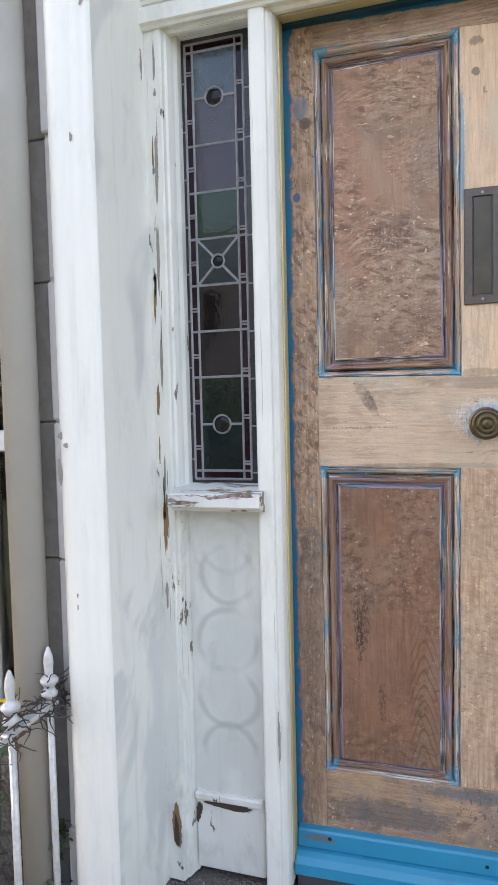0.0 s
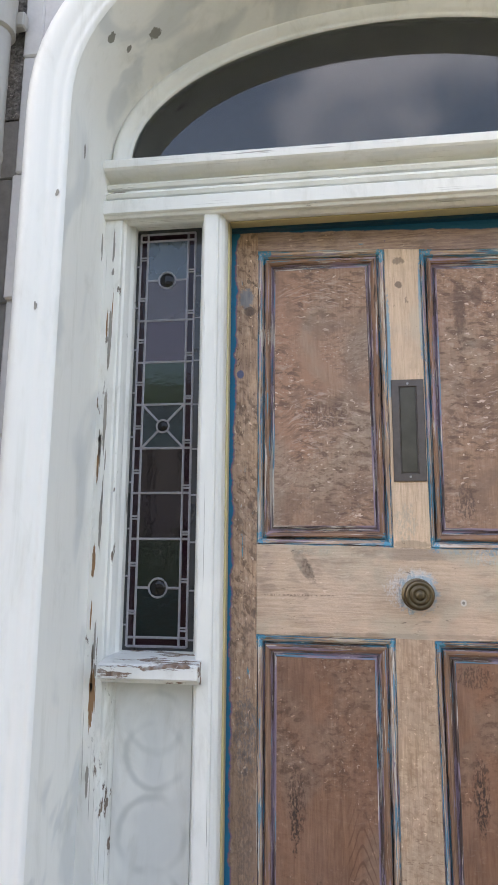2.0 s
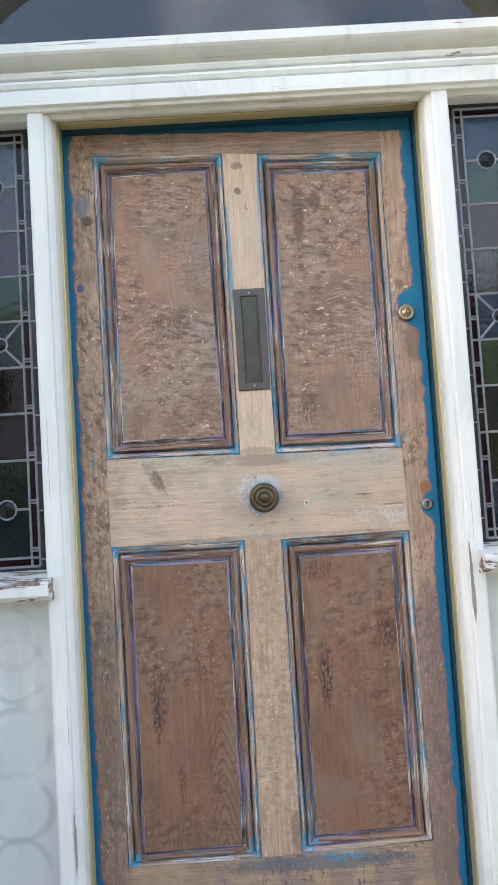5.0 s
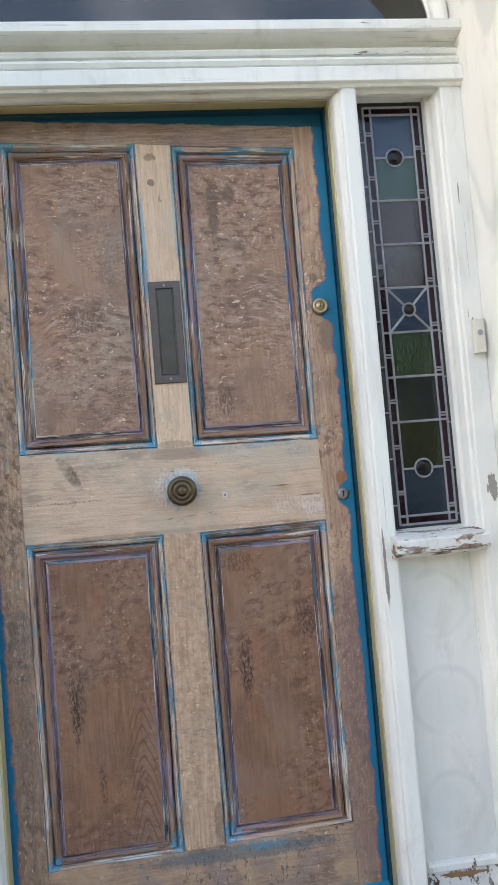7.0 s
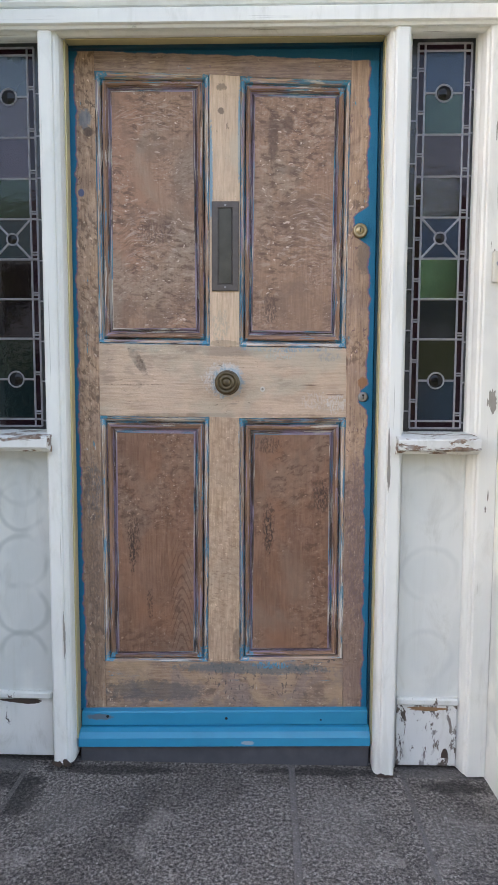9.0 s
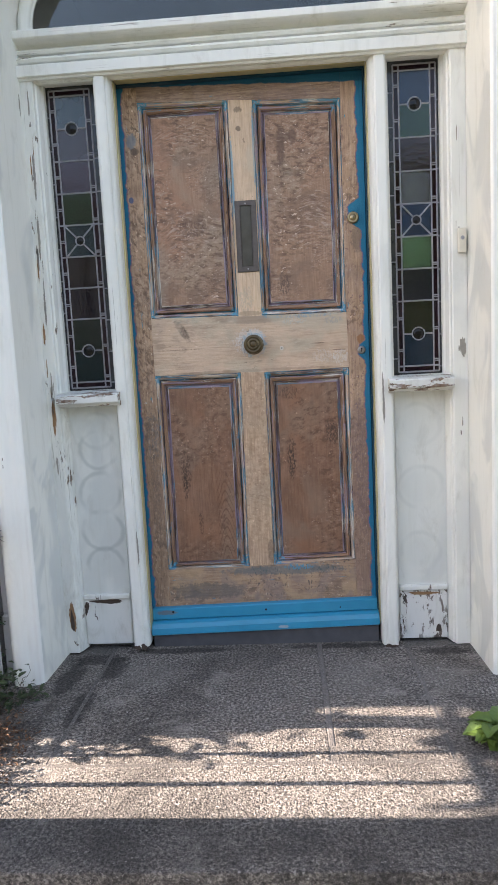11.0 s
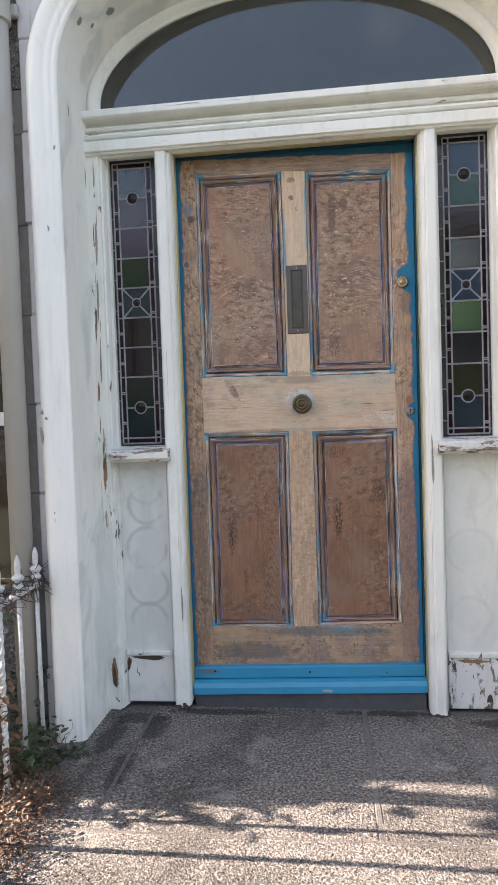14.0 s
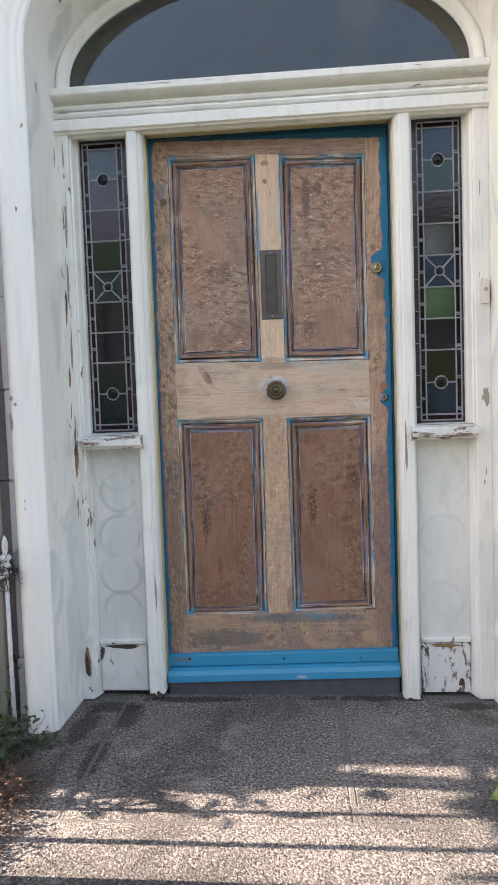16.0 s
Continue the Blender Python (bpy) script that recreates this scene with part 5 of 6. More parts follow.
        part("lead_came", tube(ring, 0.0026, 6), LEAD, root)
        rx = edge / w
        if v != 0.4955:
            came(cols[2], v, 0.5 - rx, v)
            came(0.5 + rx, v, cols[3], v)
        else:
            rz = edge / h
            for su, sv, a, b in ((-1, -1, cols[2], rows[3]), (1, -1, cols[3], rows[3]), (-1, 1, cols[2], rows[4]), (1, 1, cols[3], rows[4])):
                came(a, b, 0.5 + su * rx * 0.72, v + sv * rz * 0.72)
    part("backing_sheet", box(x0 - 0.002, x1 + 0.002, -0.0215, -0.0205, z0 - 0.004, z1 + 0.004), CLEAR, root)
    return root


side_light("window_1", -0.674, -0.487, 0.876, 1.945, LEFT_TINTS, "narrow leaded side light with mauve, green and dark quarries", {"r1": 0.25, "r2": 0.12, "mid": 0.15, "low": 0.25, "r4": 0.06, "r5": 0.06})
side_light("window_2", 0.515, 0.700, 0.876, 1.945, RIGHT_TINTS, "narrow leaded side light with blue, green and dark quarries", {"top": 0.5, "mid": 0.6, "r1": 0.25, "r2": 4.0, "x": 1.3, "r4": 4.0, "low": 0.3}, {"r2": hammered("hammered_grey_glass", (0.74, 0.70, 0.70), (0.05, 0.04, 0.045), 0.0030, (95, 95, 95)), "r4": hammered("rippled_green_glass", (0.62, 0.76, 0.55), (0.04, 0.09, 0.055), 0.0020, (170, 170, 75))})
fan = thing("window_3", (CX, -0.03, 2.12), "plain arched fan light above the door, mirroring sky", "window", "structure")
edge = offset(fan_top, 0.004)
part("pane", loft([[(x, y, z) for x, z in edge] for y in (-0.066, -0.062)]), FAN_GLASS, fan)

# dark hall behind
hall = thing("wall_hall", (CX, 1.6, -0.1), "unlit hall behind the door", "wall", "structure")
HX = 2.0
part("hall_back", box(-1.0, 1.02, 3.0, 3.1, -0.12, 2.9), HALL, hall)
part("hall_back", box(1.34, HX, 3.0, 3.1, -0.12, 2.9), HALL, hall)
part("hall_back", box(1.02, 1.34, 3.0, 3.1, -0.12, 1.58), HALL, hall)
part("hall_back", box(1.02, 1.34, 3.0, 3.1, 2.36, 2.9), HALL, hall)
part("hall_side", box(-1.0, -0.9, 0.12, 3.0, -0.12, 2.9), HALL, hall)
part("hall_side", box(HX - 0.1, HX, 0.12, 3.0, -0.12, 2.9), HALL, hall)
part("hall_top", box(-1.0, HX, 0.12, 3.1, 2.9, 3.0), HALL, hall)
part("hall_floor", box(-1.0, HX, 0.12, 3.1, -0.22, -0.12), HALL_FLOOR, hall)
back = thing("window_5", (1.18, 3.05, 1.58), "narrow back window glimpsed through the hall", "window", "structure")
part("pane", box(1.05, 1.31, 3.048, 3.052, 1.61, 2.33), CLEAR, back)
for a, b, c, d in ((1.021, 1.05, 1.581, 2.359), (1.31, 1.339, 1.581, 2.359), (1.05, 1.31, 1.581, 1.61), (1.05, 1.31, 2.33, 2.359), (1.05, 1.31, 1.955, 1.985)):
    part("window_frame", box(a, b, 3.03, 3.07, c, d), SASH, back)
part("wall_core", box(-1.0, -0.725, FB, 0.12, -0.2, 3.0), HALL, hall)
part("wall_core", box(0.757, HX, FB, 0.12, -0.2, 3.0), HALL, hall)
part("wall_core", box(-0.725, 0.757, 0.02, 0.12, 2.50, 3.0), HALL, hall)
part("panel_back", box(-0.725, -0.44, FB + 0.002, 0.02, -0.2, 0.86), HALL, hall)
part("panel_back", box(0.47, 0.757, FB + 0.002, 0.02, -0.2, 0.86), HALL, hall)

# ---- the door ----
door = thing("door_1", (CX, 0.02, 0.045), "old four panel timber door half stripped of its blue paint", "door", "structure")
DX0, DX1, DZ0, DZ1, DT = -0.428, 0.437, 0.030, 1.938, 0.042
# each panel: outer corners of its moulding, then corners of its flat field, clockwise from the upper hinge side
PANELS = {
    "ul": (((-0.349, 1.878), (-0.029, 1.866), (-0.029, 1.123), (-0.349, 1.129)), ((-0.306, 1.827), (-0.076, 1.826), (-0.069, 1.172), (-0.310, 1.172))),
    "ur": (((0.056, 1.860), (0.361, 1.846), (0.359, 1.116), (0.055, 1.120)), ((0.096, 1.811), (0.320, 1.806), (0.317, 1.164), (0.091, 1.167))),
    "ll": (((-0.349, 0.922), (-0.031, 0.920), (-0.035, 0.188), (-0.346, 0.184)), ((-0.304, 0.873), (-0.076, 0.872), (-0.079, 0.214), (-0.306, 0.210))),
    "lr": (((0.055, 0.917), (0.362, 0.920), (0.365, 0.202), (0.058, 0.191)), ((0.099, 0.869), (0.318, 0.871), (0.321, 0.231), (0.095, 0.227))),
}


def board(corners, bevel=0.0016, y0=0.0):
    """A flat timber of the door with slightly skew edges, its arrises worn round."""
    bm = loft([[(x, y, z) for x, z in corners] for y in (y0, DT)])
    front = [e for e in bm.edges if all(v.co.y < y0 + 1e-5 for v in e.verts)]
    bmesh.ops.bevel(bm, geom=front, offset=bevel, segments=2, profile=0.6, affect="EDGES")
    return bm


OUT = {k: v[0] for k, v in PANELS.items()}
part("stile", board(((DX0, DZ0), (-0.344, DZ0), OUT["ll"][3], OUT["ll"][0], OUT["ul"][3], OUT["ul"][0], (-0.3495, DZ1), (DX0, DZ1))), STILE_L, door)
part("stile", board(((0.3665, DZ0), (DX1, DZ0), (DX1, DZ1), (0.3625, DZ1), OUT["ur"][1], OUT["ur"][2], OUT["lr"][1], OUT["lr"][2])), STILE_R, door)
part("top_rail", board((OUT["ul"][0], OUT["ul"][1], OUT["ur"][0], OUT["ur"][1], (0.362, DZ1), (-0.349, DZ1))), TOP_RAIL, door)
part("lock_rail", board((OUT["ll"][0], OUT["ll"][1], OUT["lr"][0], OUT["lr"][1], OUT["ur"][2], OUT["ur"][3], OUT["ul"][2], OUT["ul"][3])), PINE_RAIL, door, "pale bare pine lock rail")
part("bottom_rail", board(((-0.3435, DZ0), (0.366, DZ0), OUT["lr"][2], OUT["lr"][3], OUT["ll"][2], OUT["ll"][3])), LOW_RAIL, door)
part("muntin", board((OUT["ul"][2], OUT["ur"][3], OUT["ur"][0], OUT["ul"][1])), PINE_MUNTIN, door, "pale bare pine muntin")
part("muntin", board((OUT["ll"][2], OUT["lr"][3], OUT["lr"][0], OUT["ll"][1])), PINE_MUNTIN_LOW, door, "pale bare pine muntin")
# section of the moulding: share of the way from the outer edge to the field, depth, and which tone holds there (hollow
# and quirk darkened for shade)
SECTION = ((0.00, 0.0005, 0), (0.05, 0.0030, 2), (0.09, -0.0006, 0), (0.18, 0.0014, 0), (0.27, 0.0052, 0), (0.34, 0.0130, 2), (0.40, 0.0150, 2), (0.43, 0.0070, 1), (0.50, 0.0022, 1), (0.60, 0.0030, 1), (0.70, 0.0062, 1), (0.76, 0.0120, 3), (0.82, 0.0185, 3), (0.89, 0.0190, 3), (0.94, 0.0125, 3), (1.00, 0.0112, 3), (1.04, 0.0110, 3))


def worn_side(outer, inner, side, seed):
    """One length of panel moulding between two mitres, chipped and scraped uneven along its run."""
    rnd = random.Random(seed)
    a0, a1, b0, b1 = outer[side], outer[(side + 1) % 4], inner[side], inner[(side + 1) % 4]
    run = math.dist(a0, a1)
    n = max(12, int(run / 0.009))
    waves = [[(rnd.uniform(0.5, 1.0), rnd.uniform(8, 26), rnd.uniform(0, 6.3)), (rnd.uniform(0.3, 0.7), rnd.uniform(40, 90), rnd.uniform(0, 6.3))] for _ in SECTION]
    bm = bmesh.new()
    prev = None
    for i in range(n + 1):
        t = i / n
        ends = min(1.0, 6 * min(t, 1 - t))
        row = []
        for j, (f, y, _) in enumerate(SECTION):
            w = sum(c * math.sin(run * t * q + p) for c, q, p in waves[j])
            free = ends if 0 < j < len(SECTION) - 2 else 0.0
            g = f + free * (0.014 * w + rnd.uniform(-0.010, 0.010))
            chip = free * (rnd.random() > 0.93) * rnd.uniform(0.0005, 0.002)
            g0 = [a0[k] + (b0[k] - a0[k]) * g for k in (0, 1)]
            g1 = [a1[k] + (b1[k] - a1[k]) * g for k in (0, 1)]
            row.append(bm.verts.new((g0[0] + (g1[0] - g0[0]) * t, y + free * 0.0005 * w + chip, g0[1] + (g1[1] - g0[1]) * t)))
        if prev:
            for j in range(len(SECTION) - 1):
                face = bm.faces.new((prev[j], prev[j + 1], row[j + 1], row[j]))
                face.material_index = SECTION[j][2]
        prev = row
    return bm


for q, (key, (outer, inner)) in enumerate(PANELS.items()):
    for side in range(4):
        k = "xzxz"[side]
        part("moulding", worn_side(outer, inner, side, 300 + 10 * q + side), (OVOLO[k], RIDGE[k], HOLLOW_SHADE[k], QUIRK_SHADE[k]), door, "scraped panel moulding with blue and lilac paint remains")
    part("panel", loft([[(x, y, z) for x, z in inner] for y in (0.0112, 0.0190)]), PANEL if key[0] == "u" else PANEL_LOW, door, "stripped brown panel with pale scraping marks")
    part("panel_back", loft([[(x, y, z) for x, z in outer] for y in (0.0215, 0.034)]), BLACK, door)
# weather bar in two blue steps
WBU = ((0.0, 0.046), (-0.016, 0.044), (-0.021, 0.040), (-0.024, 0.004), (0.0, 0.003))
WBL = ((0.0, 0.0025), (-0.034, 0.0005), (-0.046, -0.006), (-0.056, -0.020), (-0.060, -0.043), (-0.055, -0.046), (-0.046, -0.043), (0.0, -0.036))
bar = part("weather_bar", slanted_x(WBL, -0.4135, 0.4405, -0.008, 0.012), BLUE, door, "glossy blue weather bar")
part("upper_strip", slanted_x(WBU, -0.4125, 0.437, -0.0075, 0.0115), BLUE, bar)
for x in (-0.335, 0.02, 0.30):
    part("screw", lathe([(0.0045, 0.0), (0.0045, 0.0012), (0.002, 0.0016)], (x, -0.0215, 0.024), (0, -1, 0), 10), BLACK, bar)
# letter plate
lp = part("letter_plate", frame_ring(-0.023, 0.053, 1.2765, 1.5235, ((0.0, 0.0), (0.0, -0.0035), (0.0015, -0.005), (0.0165, -0.005), (0.018, -0.0035), (0.018, -0.001), (0.030, -0.001))), PLATE, door, "dark tarnished upright letter plate")
part("flap", box(-0.0035, 0.0325, -0.0028, -0.0012, 1.298, 1.505, 0.0008), plain("letter_flap", (0.10, 0.092, 0.075), 0.4, 0.8, 0.35, 30), lp)
part("screw", lathe([(0.003, 0), (0.003, 0.001), (0.001, 0.0013)], (0.015, -0.0049, 1.513), (0, -1, 0), 10), STEEL, lp)
part("screw", lathe([(0.003, 0), (0.003, 0.001), (0.001, 0.0013)], (0.015, -0.0049, 1.287), (0, -1, 0), 10), STEEL, lp)
# centre knob
kn = part("knob", lathe([(0.016, 0.0), (0.013, 0.012), (0.014, 0.018), (0.026, 0.022), (0.0325, 0.030), (0.0335, 0.036), (0.031, 0.042), (0.0245, 0.0445), (0.0235, 0.0425), (0.021, 0.0425), (0.0195, 0.047), (0.0135, 0.0485), (0.0125, 0.0465), (0.0105, 0.0465), (0.0095, 0.051), (0.004, 0.0525), (0.0, 0.0525)], (0.021, -0.002, 1.018), (0, -1, 0), 36), BRASS, door, "ringed aged brass centre knob", True)
part("rose", lathe([(0.036, 0.0), (0.036, 0.0025), (0.030, 0.005), (0.016, 0.006)], (0.021, 0.0, 1.018), (0, -1, 0), 36), BRASS, kn)
# cylinder lock and mortice key escutcheon
cyl = part("cylinder_lock", lathe([(0.0205, 0.0), (0.0205, 0.006), (0.018, 0.010), (0.0135, 0.011), (0.013, 0.0095), (0.0105, 0.0095), (0.010, 0.012), (0.0, 0.0125)], (0.392, 0.0, 1.442), (0, -1, 0), 28), BRASS_WORN, door, "round brass cylinder lock", True)
part("key_slot", box(0.3912, 0.3928, -0.0132, -0.0124, 1.4365, 1.4475), BLACK, cyl)
esc = part("key_escutcheon", lathe([(0.0145, 0.0), (0.0145, 0.003), (0.012, 0.0055), (0.0085, 0.006), (0.0, 0.006)], (0.409, 0.0, 0.979), (0, -1, 0), 24), STEEL, door, "round steel key escutcheon", True)
part("keyhole", box(0.4078, 0.4102, -0.0068, -0.0058, 0.972, 0.983), BLACK, esc)
part("keyhole", lathe([(0.0028, 0), (0.0028, 0.001), (0.001, 0.0011)], (0.409, -0.0058, 0.984), (0, -1, 0), 12), BLACK, esc)
# bell push on the frame
bell = thing("bell_push", (0.740, -0.101, 1.283), "small cream plastic bell push on the frame", "doorbell")
part("case", box(0.726, 0.7535, -0.1165, -0.1005, 1.283, 1.364, 0.004, seg=2), BELL, bell)
part("button", lathe([(0.0065, 0), (0.0065, 0.002), (0.004, 0.0032), (0.0, 0.0035)], (0.740, -0.116, 1.331), (0, -1, 0), 18), BELL_BTN, bell)

# ---- the step and ground ----
steps = thing("doorstep", (CX, -0.6, -0.28), "worn washed concrete doorstep with mortared joints", "step", "structure")
part("bed", box(-0.86, 1.25, -1.14, -0.02, -0.30, -0.1014), MORTAR, steps)


def slab(x0, x1, y0, y1, seed, z=-0.1):
    """A step stone with a slightly uneven top and worn arrises."""
    bm = box(x0, x1, y0, y1, -0.2, z, 0.0035, seg=2)
    rnd = random.Random(seed)
    for v in bm.verts:
        if v.co.z > z - 0.004:
            v.co.z += rnd.uniform(-0.0012, 0.0008)
    return bm


part("slab", slab(-0.86, -0.563, -0.775, -0.10, 1), STEP_TOP, steps)
part("slab", slab(-0.551, 0.205, -0.775, -0.046, 2), STEP_TOP, steps)
part("slab", slab(0.222, 0.523, -0.775, -0.046, 3), STEP_TOP, steps)
part("slab", slab(0.537, 1.25, -0.775, -0.10, 4), STEP_TOP, steps)
part("joint_fill", slab(0.204, 0.223, -0.705, -0.06, 6, -0.0995), JOINT_FILL, steps, "smooth grey mortar in a joint")
part("joint_fill", slab(0.522, 0.538, -0.60, -0.11, 7, -0.0995), JOINT_FILL, steps, "smooth grey mortar in a joint")
part("nosing", slab(-0.86, 1.25, -1.148, -0.784, 5, -0.1005), STEP_TOP, steps)
part("riser", box(-0.855, 1.245, -1.142, -1.10, -0.30, -0.125), STEP_SHADED, steps)
ground = thing("ground", (0, -3, -0.3), "dark garden soil and path in front of the step", "ground", "structure")
part("soil", box(-80, 80, -80, 80, -0.6, -0.29), EARTH, ground)
part("path", box(-0.7, 0.9, -6.0, -1.16, -0.45, -0.284), STEP_SHADED, ground)


# ---- railing beside the step ----
rail = thing("railing", (-0.87, -0.7, -0.26), "flaking silver painted iron railing with spear finials and dry creeper", "railing")
POST_Y = [-0.350 - 0.126 * i for i in range(5)]
FIN = ((0.009, -0.004), (0.016, 0.0), (0.0175, 0.006), (0.013, 0.012), (0.0105, 0.017), (0.013, 0.022), (0.0185, 0.029), (0.0195, 0.035), (0.015, 0.040), (0.0095, 0.044), (0.0085, 0.050), (0.0105, 0.070), (0.0095, 0.085), (0.0035, 0.103), (0.0005, 0.106))
for i, y in enumerate(POST_Y):
    if i in (2, 4):
        rings = []
        for j in range(60):
            z, a = -0.28 + 0.748 * j / 59, 0.55 * j
            rings.append([(-0.870 + 0.0105 * math.cos(a + q * math.pi / 2), y + 0.0105 * math.sin(a + q * math.pi / 2), z) for q in range(4)])
        p = part("post", loft(rings), RAIL_PAINT, rail, "twisted square bar")
        part("finial", lathe(FIN, (-0.870, y, 0.464), (0, 0, 1), 16), RAIL_PAINT, p, smooth=True)
        continue
    p = part("post", tube(((-0.868, y, -0.28), (-0.870, y, 0.1), (-0.870, y, 0.468)), 0.0075, 10), RAIL_PAINT, rail, smooth=True)
    part("finial", lathe(FIN, (-0.870, y, 0.464), (0, 0, 1), 16), RAIL_PAINT, p, smooth=True)
part("top_bar", box(-0.882, -0.858, -0.92, -0.335, 0.440, 0.452, 0.002), RAIL_PAINT, rail)
# unseen block past the last post, added to shade the step's front
part("pier", box(-0.97, -0.80, -1.17, -0.978, -0.3, 0.75, 0.01), STEP_SHADED, rail)


# ---- planting ----
def leaf(bm, at, way, size, width, curl, rnd, lobes=0):
    """A folded blade of eight triangles, pointed, curled, its edge uneven."""
    d = Vector(way).normalized()
    s = d.cross(Vector((rnd.uniform(-0.4, 0.4), rnd.uniform(-0.4, 0.4), 1))).normalized()
    n = s.cross(d)
    prev = None
    rows = 5 if lobes else 4
    for k in range(rows):
        f = k / (rows - 1)
        wd = width * size * math.sin(math.pi * min(0.97, 0.12 + 0.86 * f)) * (1 + (0.35 * (k % 2) if lobes else 0) + rnd.uniform(-0.1, 0.1))
        c = Vector(at) + d * size * f + n * (-curl * size * f * f)
        tri = [bm.verts.new(c - s * wd + n * wd * 0.35), bm.verts.new(c), bm.verts.new(c + s * wd + n * wd * 0.35)]
        if prev:
            bm.faces.new((prev[0], prev[1], tri[1], tri[0]))
            bm.faces.new((prev[1], prev[2], tri[2], tri[1]))
        prev = tri


def scatter(name, mat_, count, area, size, label, seed, up=0.6, width=0.28, curl=0.5, lobes=0, category="plant"):
    rnd = random.Random(seed)
    bm = bmesh.new()
    (x0, x1), (y0, y1), (z0, z1) = area
    for _ in range(count):
        x, y = rnd.uniform(x0, x1), rnd.uniform(y0, y1)
        z = z0 + (z1 - z0) * rnd.random() ** 1.6
        a = rnd.uniform(0, 2 * math.pi)
        leaf(bm, (x, y, z), (math.cos(a), math.sin(a), rnd.uniform(-0.3, up)), rnd.uniform(*size), width, rnd.uniform(0, curl), rnd, lobes)
    ob = part(name, bm, mat_)
    return tagged(ob, label, category, "", "stuff")


scatter("ivy_leaves", IVY, 420, ((-0.93, -0.76), (-0.62, -0.37), (-0.20, 0.02)), (0.020, 0.042), "dark green ivy at the foot of the railing", 21)
scatter("ivy_foot", IVY, 26, ((-0.79, -0.69), (-0.45, -0.395), (-0.10, -0.045)), (0.016, 0.030), "small dark ivy leaves at the foot of the white band", 22)
scatter("dry_leaves", DRY, 6500, ((-0.98, -0.70), (-1.08, -0.56), (-0.18, -0.040)), (0.006, 0.017), "heap of dry brown leaves beside the step", 23, 0.9)
scatter("leaf_litter", DRY, 380, ((-0.74, -0.64), (-1.10, -0.60), (-0.10, -0.080)), (0.006, 0.014), "dry leaf litter lying on the step edge", 28, 0.4)
# leaves added at the wall foot to stand in for its deep shadow
scatter("shade_creeper", IVY, 420, ((-0.99, -0.865), (-0.36, -0.30), (-0.28, 0.16)), (0.014, 0.030), "dark creeper against the foot of the wall, added to deepen its shade", 33)
scatter("weed_leaves", IVY, 150, ((-0.95, -0.60), (-1.22, -0.9), (-0.26, -0.12)), (0.02, 0.04), "low green weeds beside the step", 24)
scatter("bed_plants", GRASS, 500, ((-1.6, -0.98), (-0.75, -0.34), (-0.28, 0.42)), (0.03, 0.07), "leafy garden plants behind the railing", 25, 1.2)
# unseen plants by the bay, added to break up the sun on the step
scatter("dapple_plants", GRASS, 1300, ((-1.80, -1.55), (-0.625, -0.46), (-0.28, 0.55)), (0.05, 0.10), "leafy low plants added out of view to dapple the sun", 29, 0.6)


def stems(name, mat_, count, start, spread, seed, label, r=0.0016, length=0.3):
    rnd = random.Random(seed)
    bm = bmesh.new()
    for _ in range(count):
        p = Vector([c + rnd.uniform(-s, s) for c, s in zip(start, spread)])
        d = Vector((rnd.uniform(-0.5, 0.5), rnd.uniform(-1, 1), rnd.uniform(-0.35, 0.35))).normalized()
        pts = [p.copy()]
        for _ in range(6):
            d = (d + Vector((rnd.uniform(-1, 1), rnd.uniform(-1, 1), rnd.uniform(-1, 1))) * 0.55).normalized()
            p = p + d * length / 6
            pts.append(p.copy())
        tube(pts, [r * (1 - 0.1 * k) for k in range(7)], 5, bm)
    return tagged(part(name, bm, mat_), label, "creeper", "", "stuff")


stems("creeper_stems", WIRY, 120, (-0.868, -0.48, 0.458), (0.012, 0.17, 0.030), 31, "dry creeper twined round the top bar of the railing", 0.0019, 0.07)
stems("dry_stems", TWIG, 130, (-0.80, -0.70, -0.08), (0.10, 0.26, 0.04), 32, "dry tangled stems beside the step", 0.0013, 0.12)
for k, (x, y, z) in enumerate(((-1.005, -0.40, 0.475), (-0.985, -0.36, 0.44))):
    fl = thing("yellow_flower", (x, y, z - 0.15), "small yellow daisy behind the railing", "flower", group="yellow flowers")
    bm = bmesh.new()
    rnd = random.Random(50 + k)
    for i in range(9):
        a = 2 * math.pi * i / 9
        leaf(bm, (x, y, z), (math.cos(a), math.sin(a), 0.25), 0.017, 0.2, 0.2, rnd)
    part("petals", bm, YELLOW, fl)
    part("stalk", tube(((x - 0.02, y, z - 0.3), (x - 0.01, y, z - 0.1), (x, y, z)), 0.0014, 5), IVY, fl)


def rosette(name, at, count, size, mat_, seed, label, lean=(0, 0)):
    """A weed: broad blades out of one root, midribs showing."""
    root = thing(name, at, label, "plant")
    rnd = random.Random(seed)
    for i in range(count):
        a = 2 * math.pi * i / count + rnd.uniform(-0.3, 0.3)
        bm = bmesh.new()
        leaf(bm, (at[0] + 0.01 * math.cos(a), at[1] + 0.01 * math.sin(a), at[2] + rnd.uniform(0, 0.05)), (math.cos(a) + lean[0], math.sin(a) + lean[1], rnd.uniform(0.15, 0.9)), size * rnd.uniform(0.6, 1.1), 0.33, rnd.uniform(0.2, 0.7), rnd, 1)
        part("blade", bm, mat_, root, smooth=False)
    return root


rosette("weed", (0.655, -0.690, -0.1), 60, 0.062, SALAD, 61, "bright green leafy weed growing at the step", (-0.30, 0.0))
rosette("weed", (0.720, -0.745, -0.1), 40, 0.060, SALAD, 64, "bright green leafy weed growing at the step", (-0.1, 0.0))
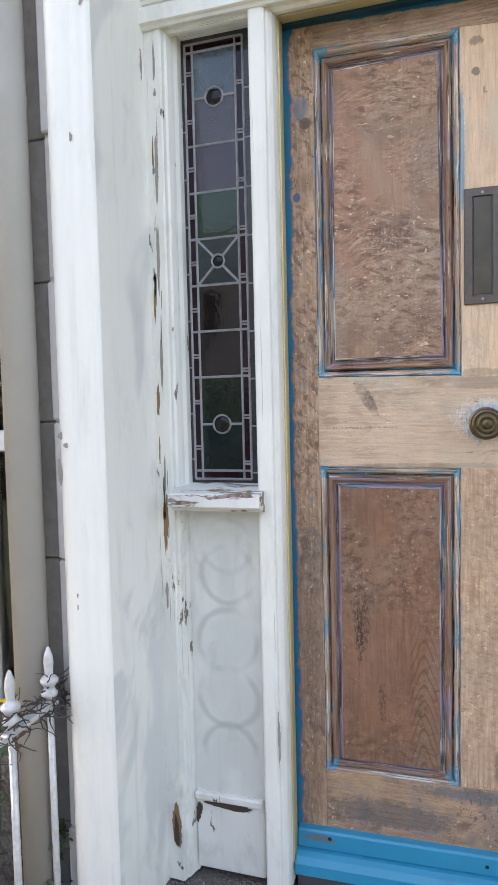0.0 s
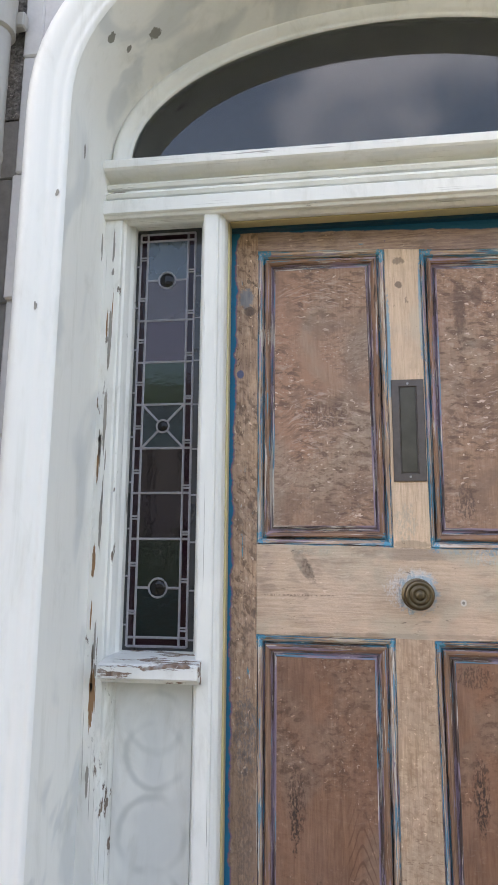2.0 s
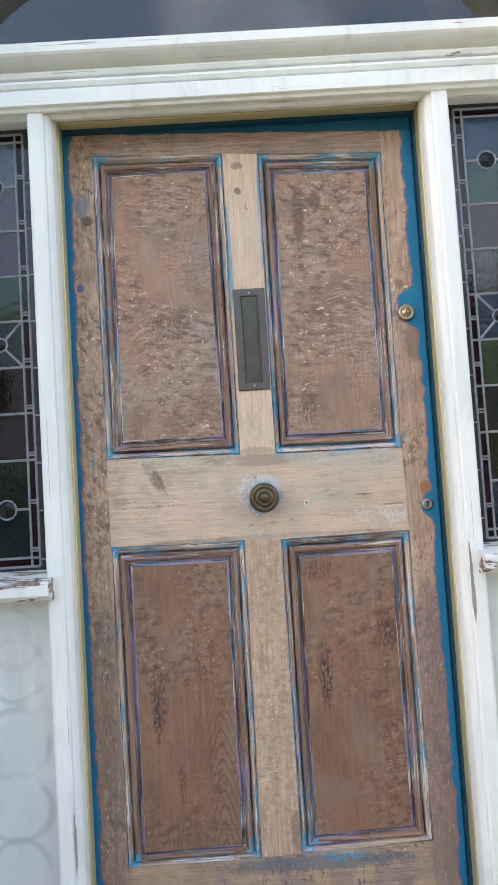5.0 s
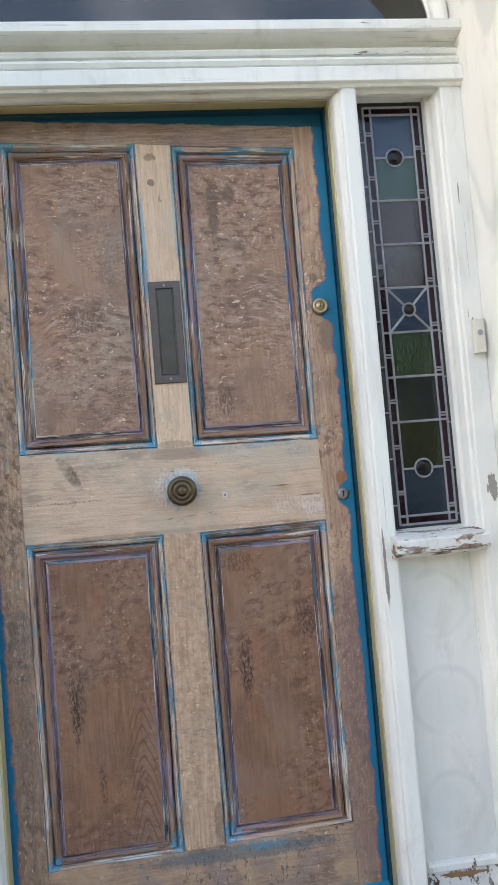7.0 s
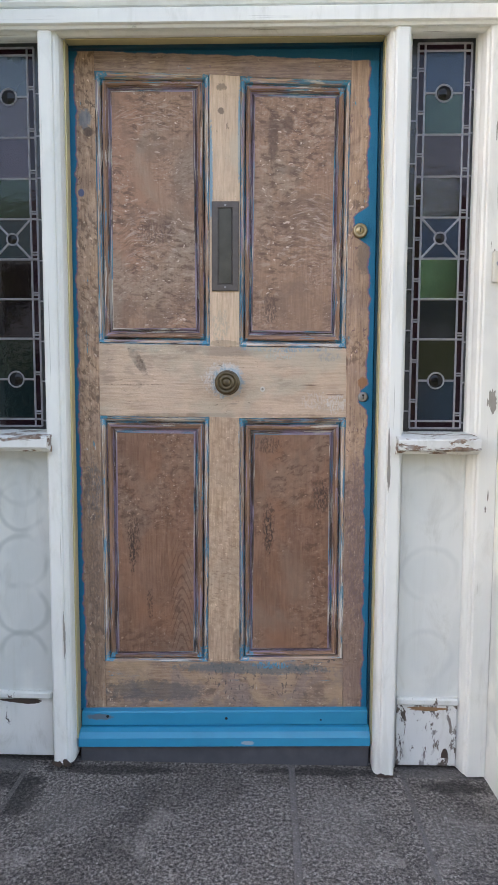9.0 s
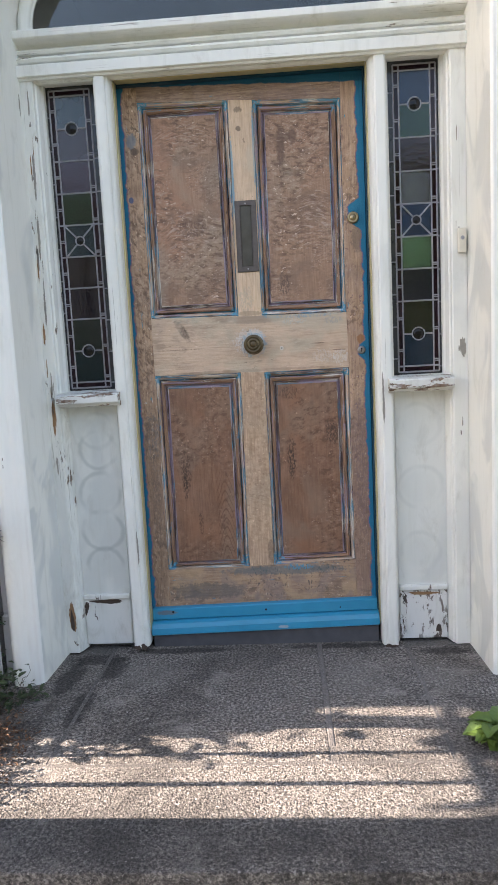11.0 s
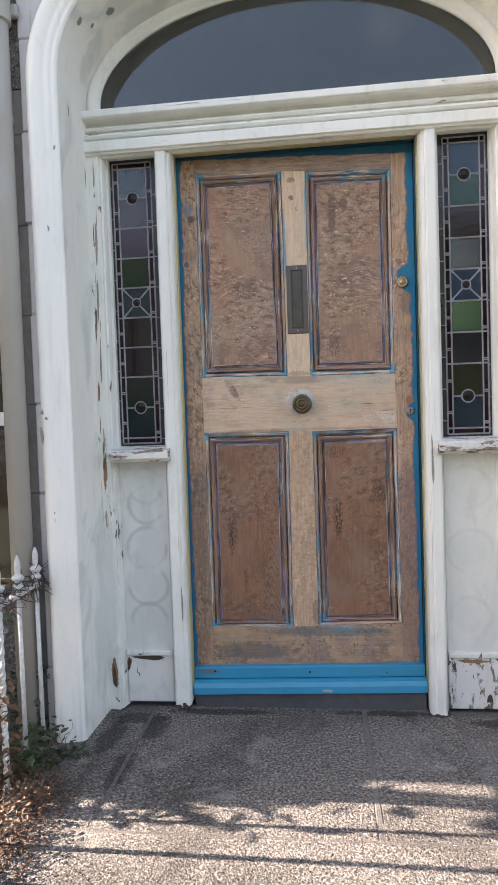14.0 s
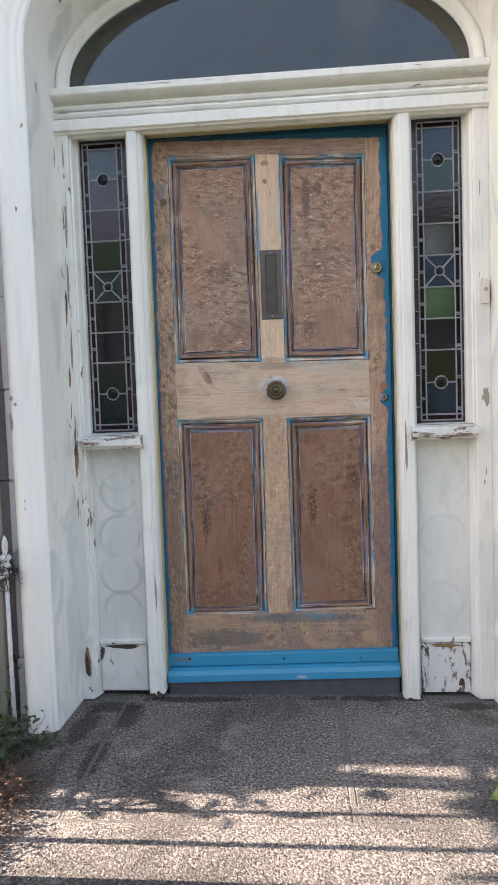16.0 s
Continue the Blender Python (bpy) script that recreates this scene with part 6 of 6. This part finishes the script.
rosette("weed", (0.145, -1.185, -0.285), 8, 0.10, GRASS, 62, "small green weed below the step edge")
rosette("weed", (0.235, -1.20, -0.285), 6, 0.09, GRASS, 63, "small green weed below the step edge")


# creeper leaves low on the railing
scatter("creeper_leaves", DRY, 80, ((-0.90, -0.84), (-0.74, -0.53), (-0.06, 0.22)), (0.02, 0.045), "dry creeper leaves hanging on the railing", 26, 0.6)
scatter("bar_leaves", DRY, 12, ((-0.90, -0.84), (-0.66, -0.36), (0.43, 0.50)), (0.012, 0.03), "dry leaves caught in the creeper on the top bar", 27, 0.6)

# ---- across the garden, seen only in the panes ----
hedge = scatter("hedge", GRASS, 5200, ((-9, 9), (-8.2, -7.2), (-0.3, 1.5)), (0.10, 0.22), "clipped green garden hedge", 41, 1.0, 0.4, 0.4, 0, "hedge")
lawn = part("lawn", box(-9, 9, -7.2, -2.2, -0.32, -0.281), plain("lawn_green", (0.055, 0.068, 0.035), 0.9, 0, 0.4, 12, 0.8, 0.02))
tagged(lawn, "short green front lawn", "lawn", "", "structure")


def tree(x, y, h, seed):
    root = thing("tree", (x, y, -0.3), "leafy street tree across the garden", "tree", group="trees across the garden")
    rnd = random.Random(seed)
    part("trunk", tube(((x, y, -0.3), (x + 0.1, y, h * 0.3), (x, y + 0.1, h * 0.6), (x + 0.1, y, h * 0.8)), [0.16, 0.13, 0.09, 0.04], 8), TWIG, root)
    bm = bmesh.new()
    for k in range(7):
        a = rnd.uniform(0, 6.28)
        tube(((x, y, h * (0.35 + 0.05 * k)), (x + math.cos(a) * 0.6, y + math.sin(a) * 0.6, h * (0.5 + 0.05 * k)), (x + math.cos(a) * 1.2, y + math.sin(a) * 1.2, h * (0.6 + 0.05 * k))), [0.06, 0.04, 0.015], 5, bm)
    part("limbs", bm, TWIG, root)
    bm = bmesh.new()
    for _ in range(1500):
        a, e, r = rnd.uniform(0, 6.28), rnd.uniform(-0.9, 1.4), rnd.uniform(0.5, 1) ** 0.5
        k = 1.5 * r * (1 + 0.25 * math.sin(3 * a + seed))
        at = (x + k * math.cos(a) * math.cos(e), y + k * math.sin(a) * math.cos(e), h * 0.72 + 1.3 * r * math.sin(e))
        leaf(bm, at, (math.cos(a), math.sin(a), rnd.uniform(-0.6, 0.4)), rnd.uniform(0.14, 0.28), 0.35, 0.4, rnd)
    part("crown", bm, TREE_LEAF, root)


tree(2.7, -9.6, 4.3, 71)
tree(5.6, -12.5, 3.8, 72)
tree(-7.0, -12.0, 4.2, 73)


def terrace_house(x, label, wall_mat):
    root = thing("house", (x, -19, -0.3), label, "house", group="houses across the street")
    part("wall", box(x - 3, x + 3, -24, -19, -0.3, 5.6), wall_mat, root)
    part("roof", loft([[(x - 3.1, -24.2, 5.6), (x + 3.1, -24.2, 5.6), (x + 3.1, -18.8, 5.6), (x - 3.1, -18.8, 5.6)], [(x - 3.1, -21.6, 7.6), (x + 3.1, -21.6, 7.6), (x + 3.1, -21.4, 7.6), (x - 3.1, -21.4, 7.6)]]), SLATE, root)
    for wx, wz in ((-1.6, 0.7), (-1.6, 3.5), (1.5, 3.5)):
        w = part("window", box(x + wx - 0.55, x + wx + 0.55, -18.99, -18.9, wz, wz + 1.5), SASH, root)
        part("pane", box(x + wx - 0.47, x + wx + 0.47, -18.9, -18.89, wz + 0.08, wz + 1.42), BLACK, w)
    part("door", box(x + 1.0, x + 2.0, -18.99, -18.92, -0.3, 1.9), BLUE_SHADED, root)


SLATE = plain("roof_slate", (0.09, 0.09, 0.10), 0.7, 0, 0.3, 3)
for x in (-9.3, -3.1, 3.1, 9.3):
    terrace_house(x, "rendered two storey terraced house across the street", QUOIN)


# shrub added out of view beside the bay; its crown keeps the low sun off
shrub = thing("shrub", (-1.93, -0.52, -0.3), "tall leafy shrub added out of view to block the low sun", "shrub")
bm = bmesh.new()
rnd = random.Random(81)
for _ in range(2600):
    a = rnd.uniform(0, 2 * math.pi)
    at = (rnd.uniform(-2.25, -1.80), rnd.uniform(-1.10, -0.50 - 0.24 * (rnd.random() > 0.1)), rnd.uniform(0.97, 2.1))
    leaf(bm, at, (math.cos(a), math.sin(a), rnd.uniform(-0.5, 0.5)), rnd.uniform(0.06, 0.12), 0.4, 0.3, rnd)
for _ in range(90):
    a = rnd.uniform(0, 2 * math.pi)
    leaf(bm, (rnd.uniform(-2.04, -1.80), rnd.uniform(-0.66, -0.52), rnd.uniform(0.90, 1.02)), (math.cos(a), math.sin(a), rnd.uniform(-0.3, 0.3)), rnd.uniform(0.06, 0.11), 0.4, 0.3, rnd)
part("crown", bm, GRASS, shrub)
for k in range(4):
    x, y = -1.96 + 0.03 * k, -0.52 + 0.02 * (-1) ** k
    part("stem", tube(((x, y, -0.3), (x + 0.02 * (k - 2), y, 0.5), (x + 0.04 * (k - 2), y - 0.08, 0.95), (x + 0.05 * (k - 2), y - 0.30, 1.5)), [0.018, 0.014, 0.011, 0.006], 6), TWIG, shrub)
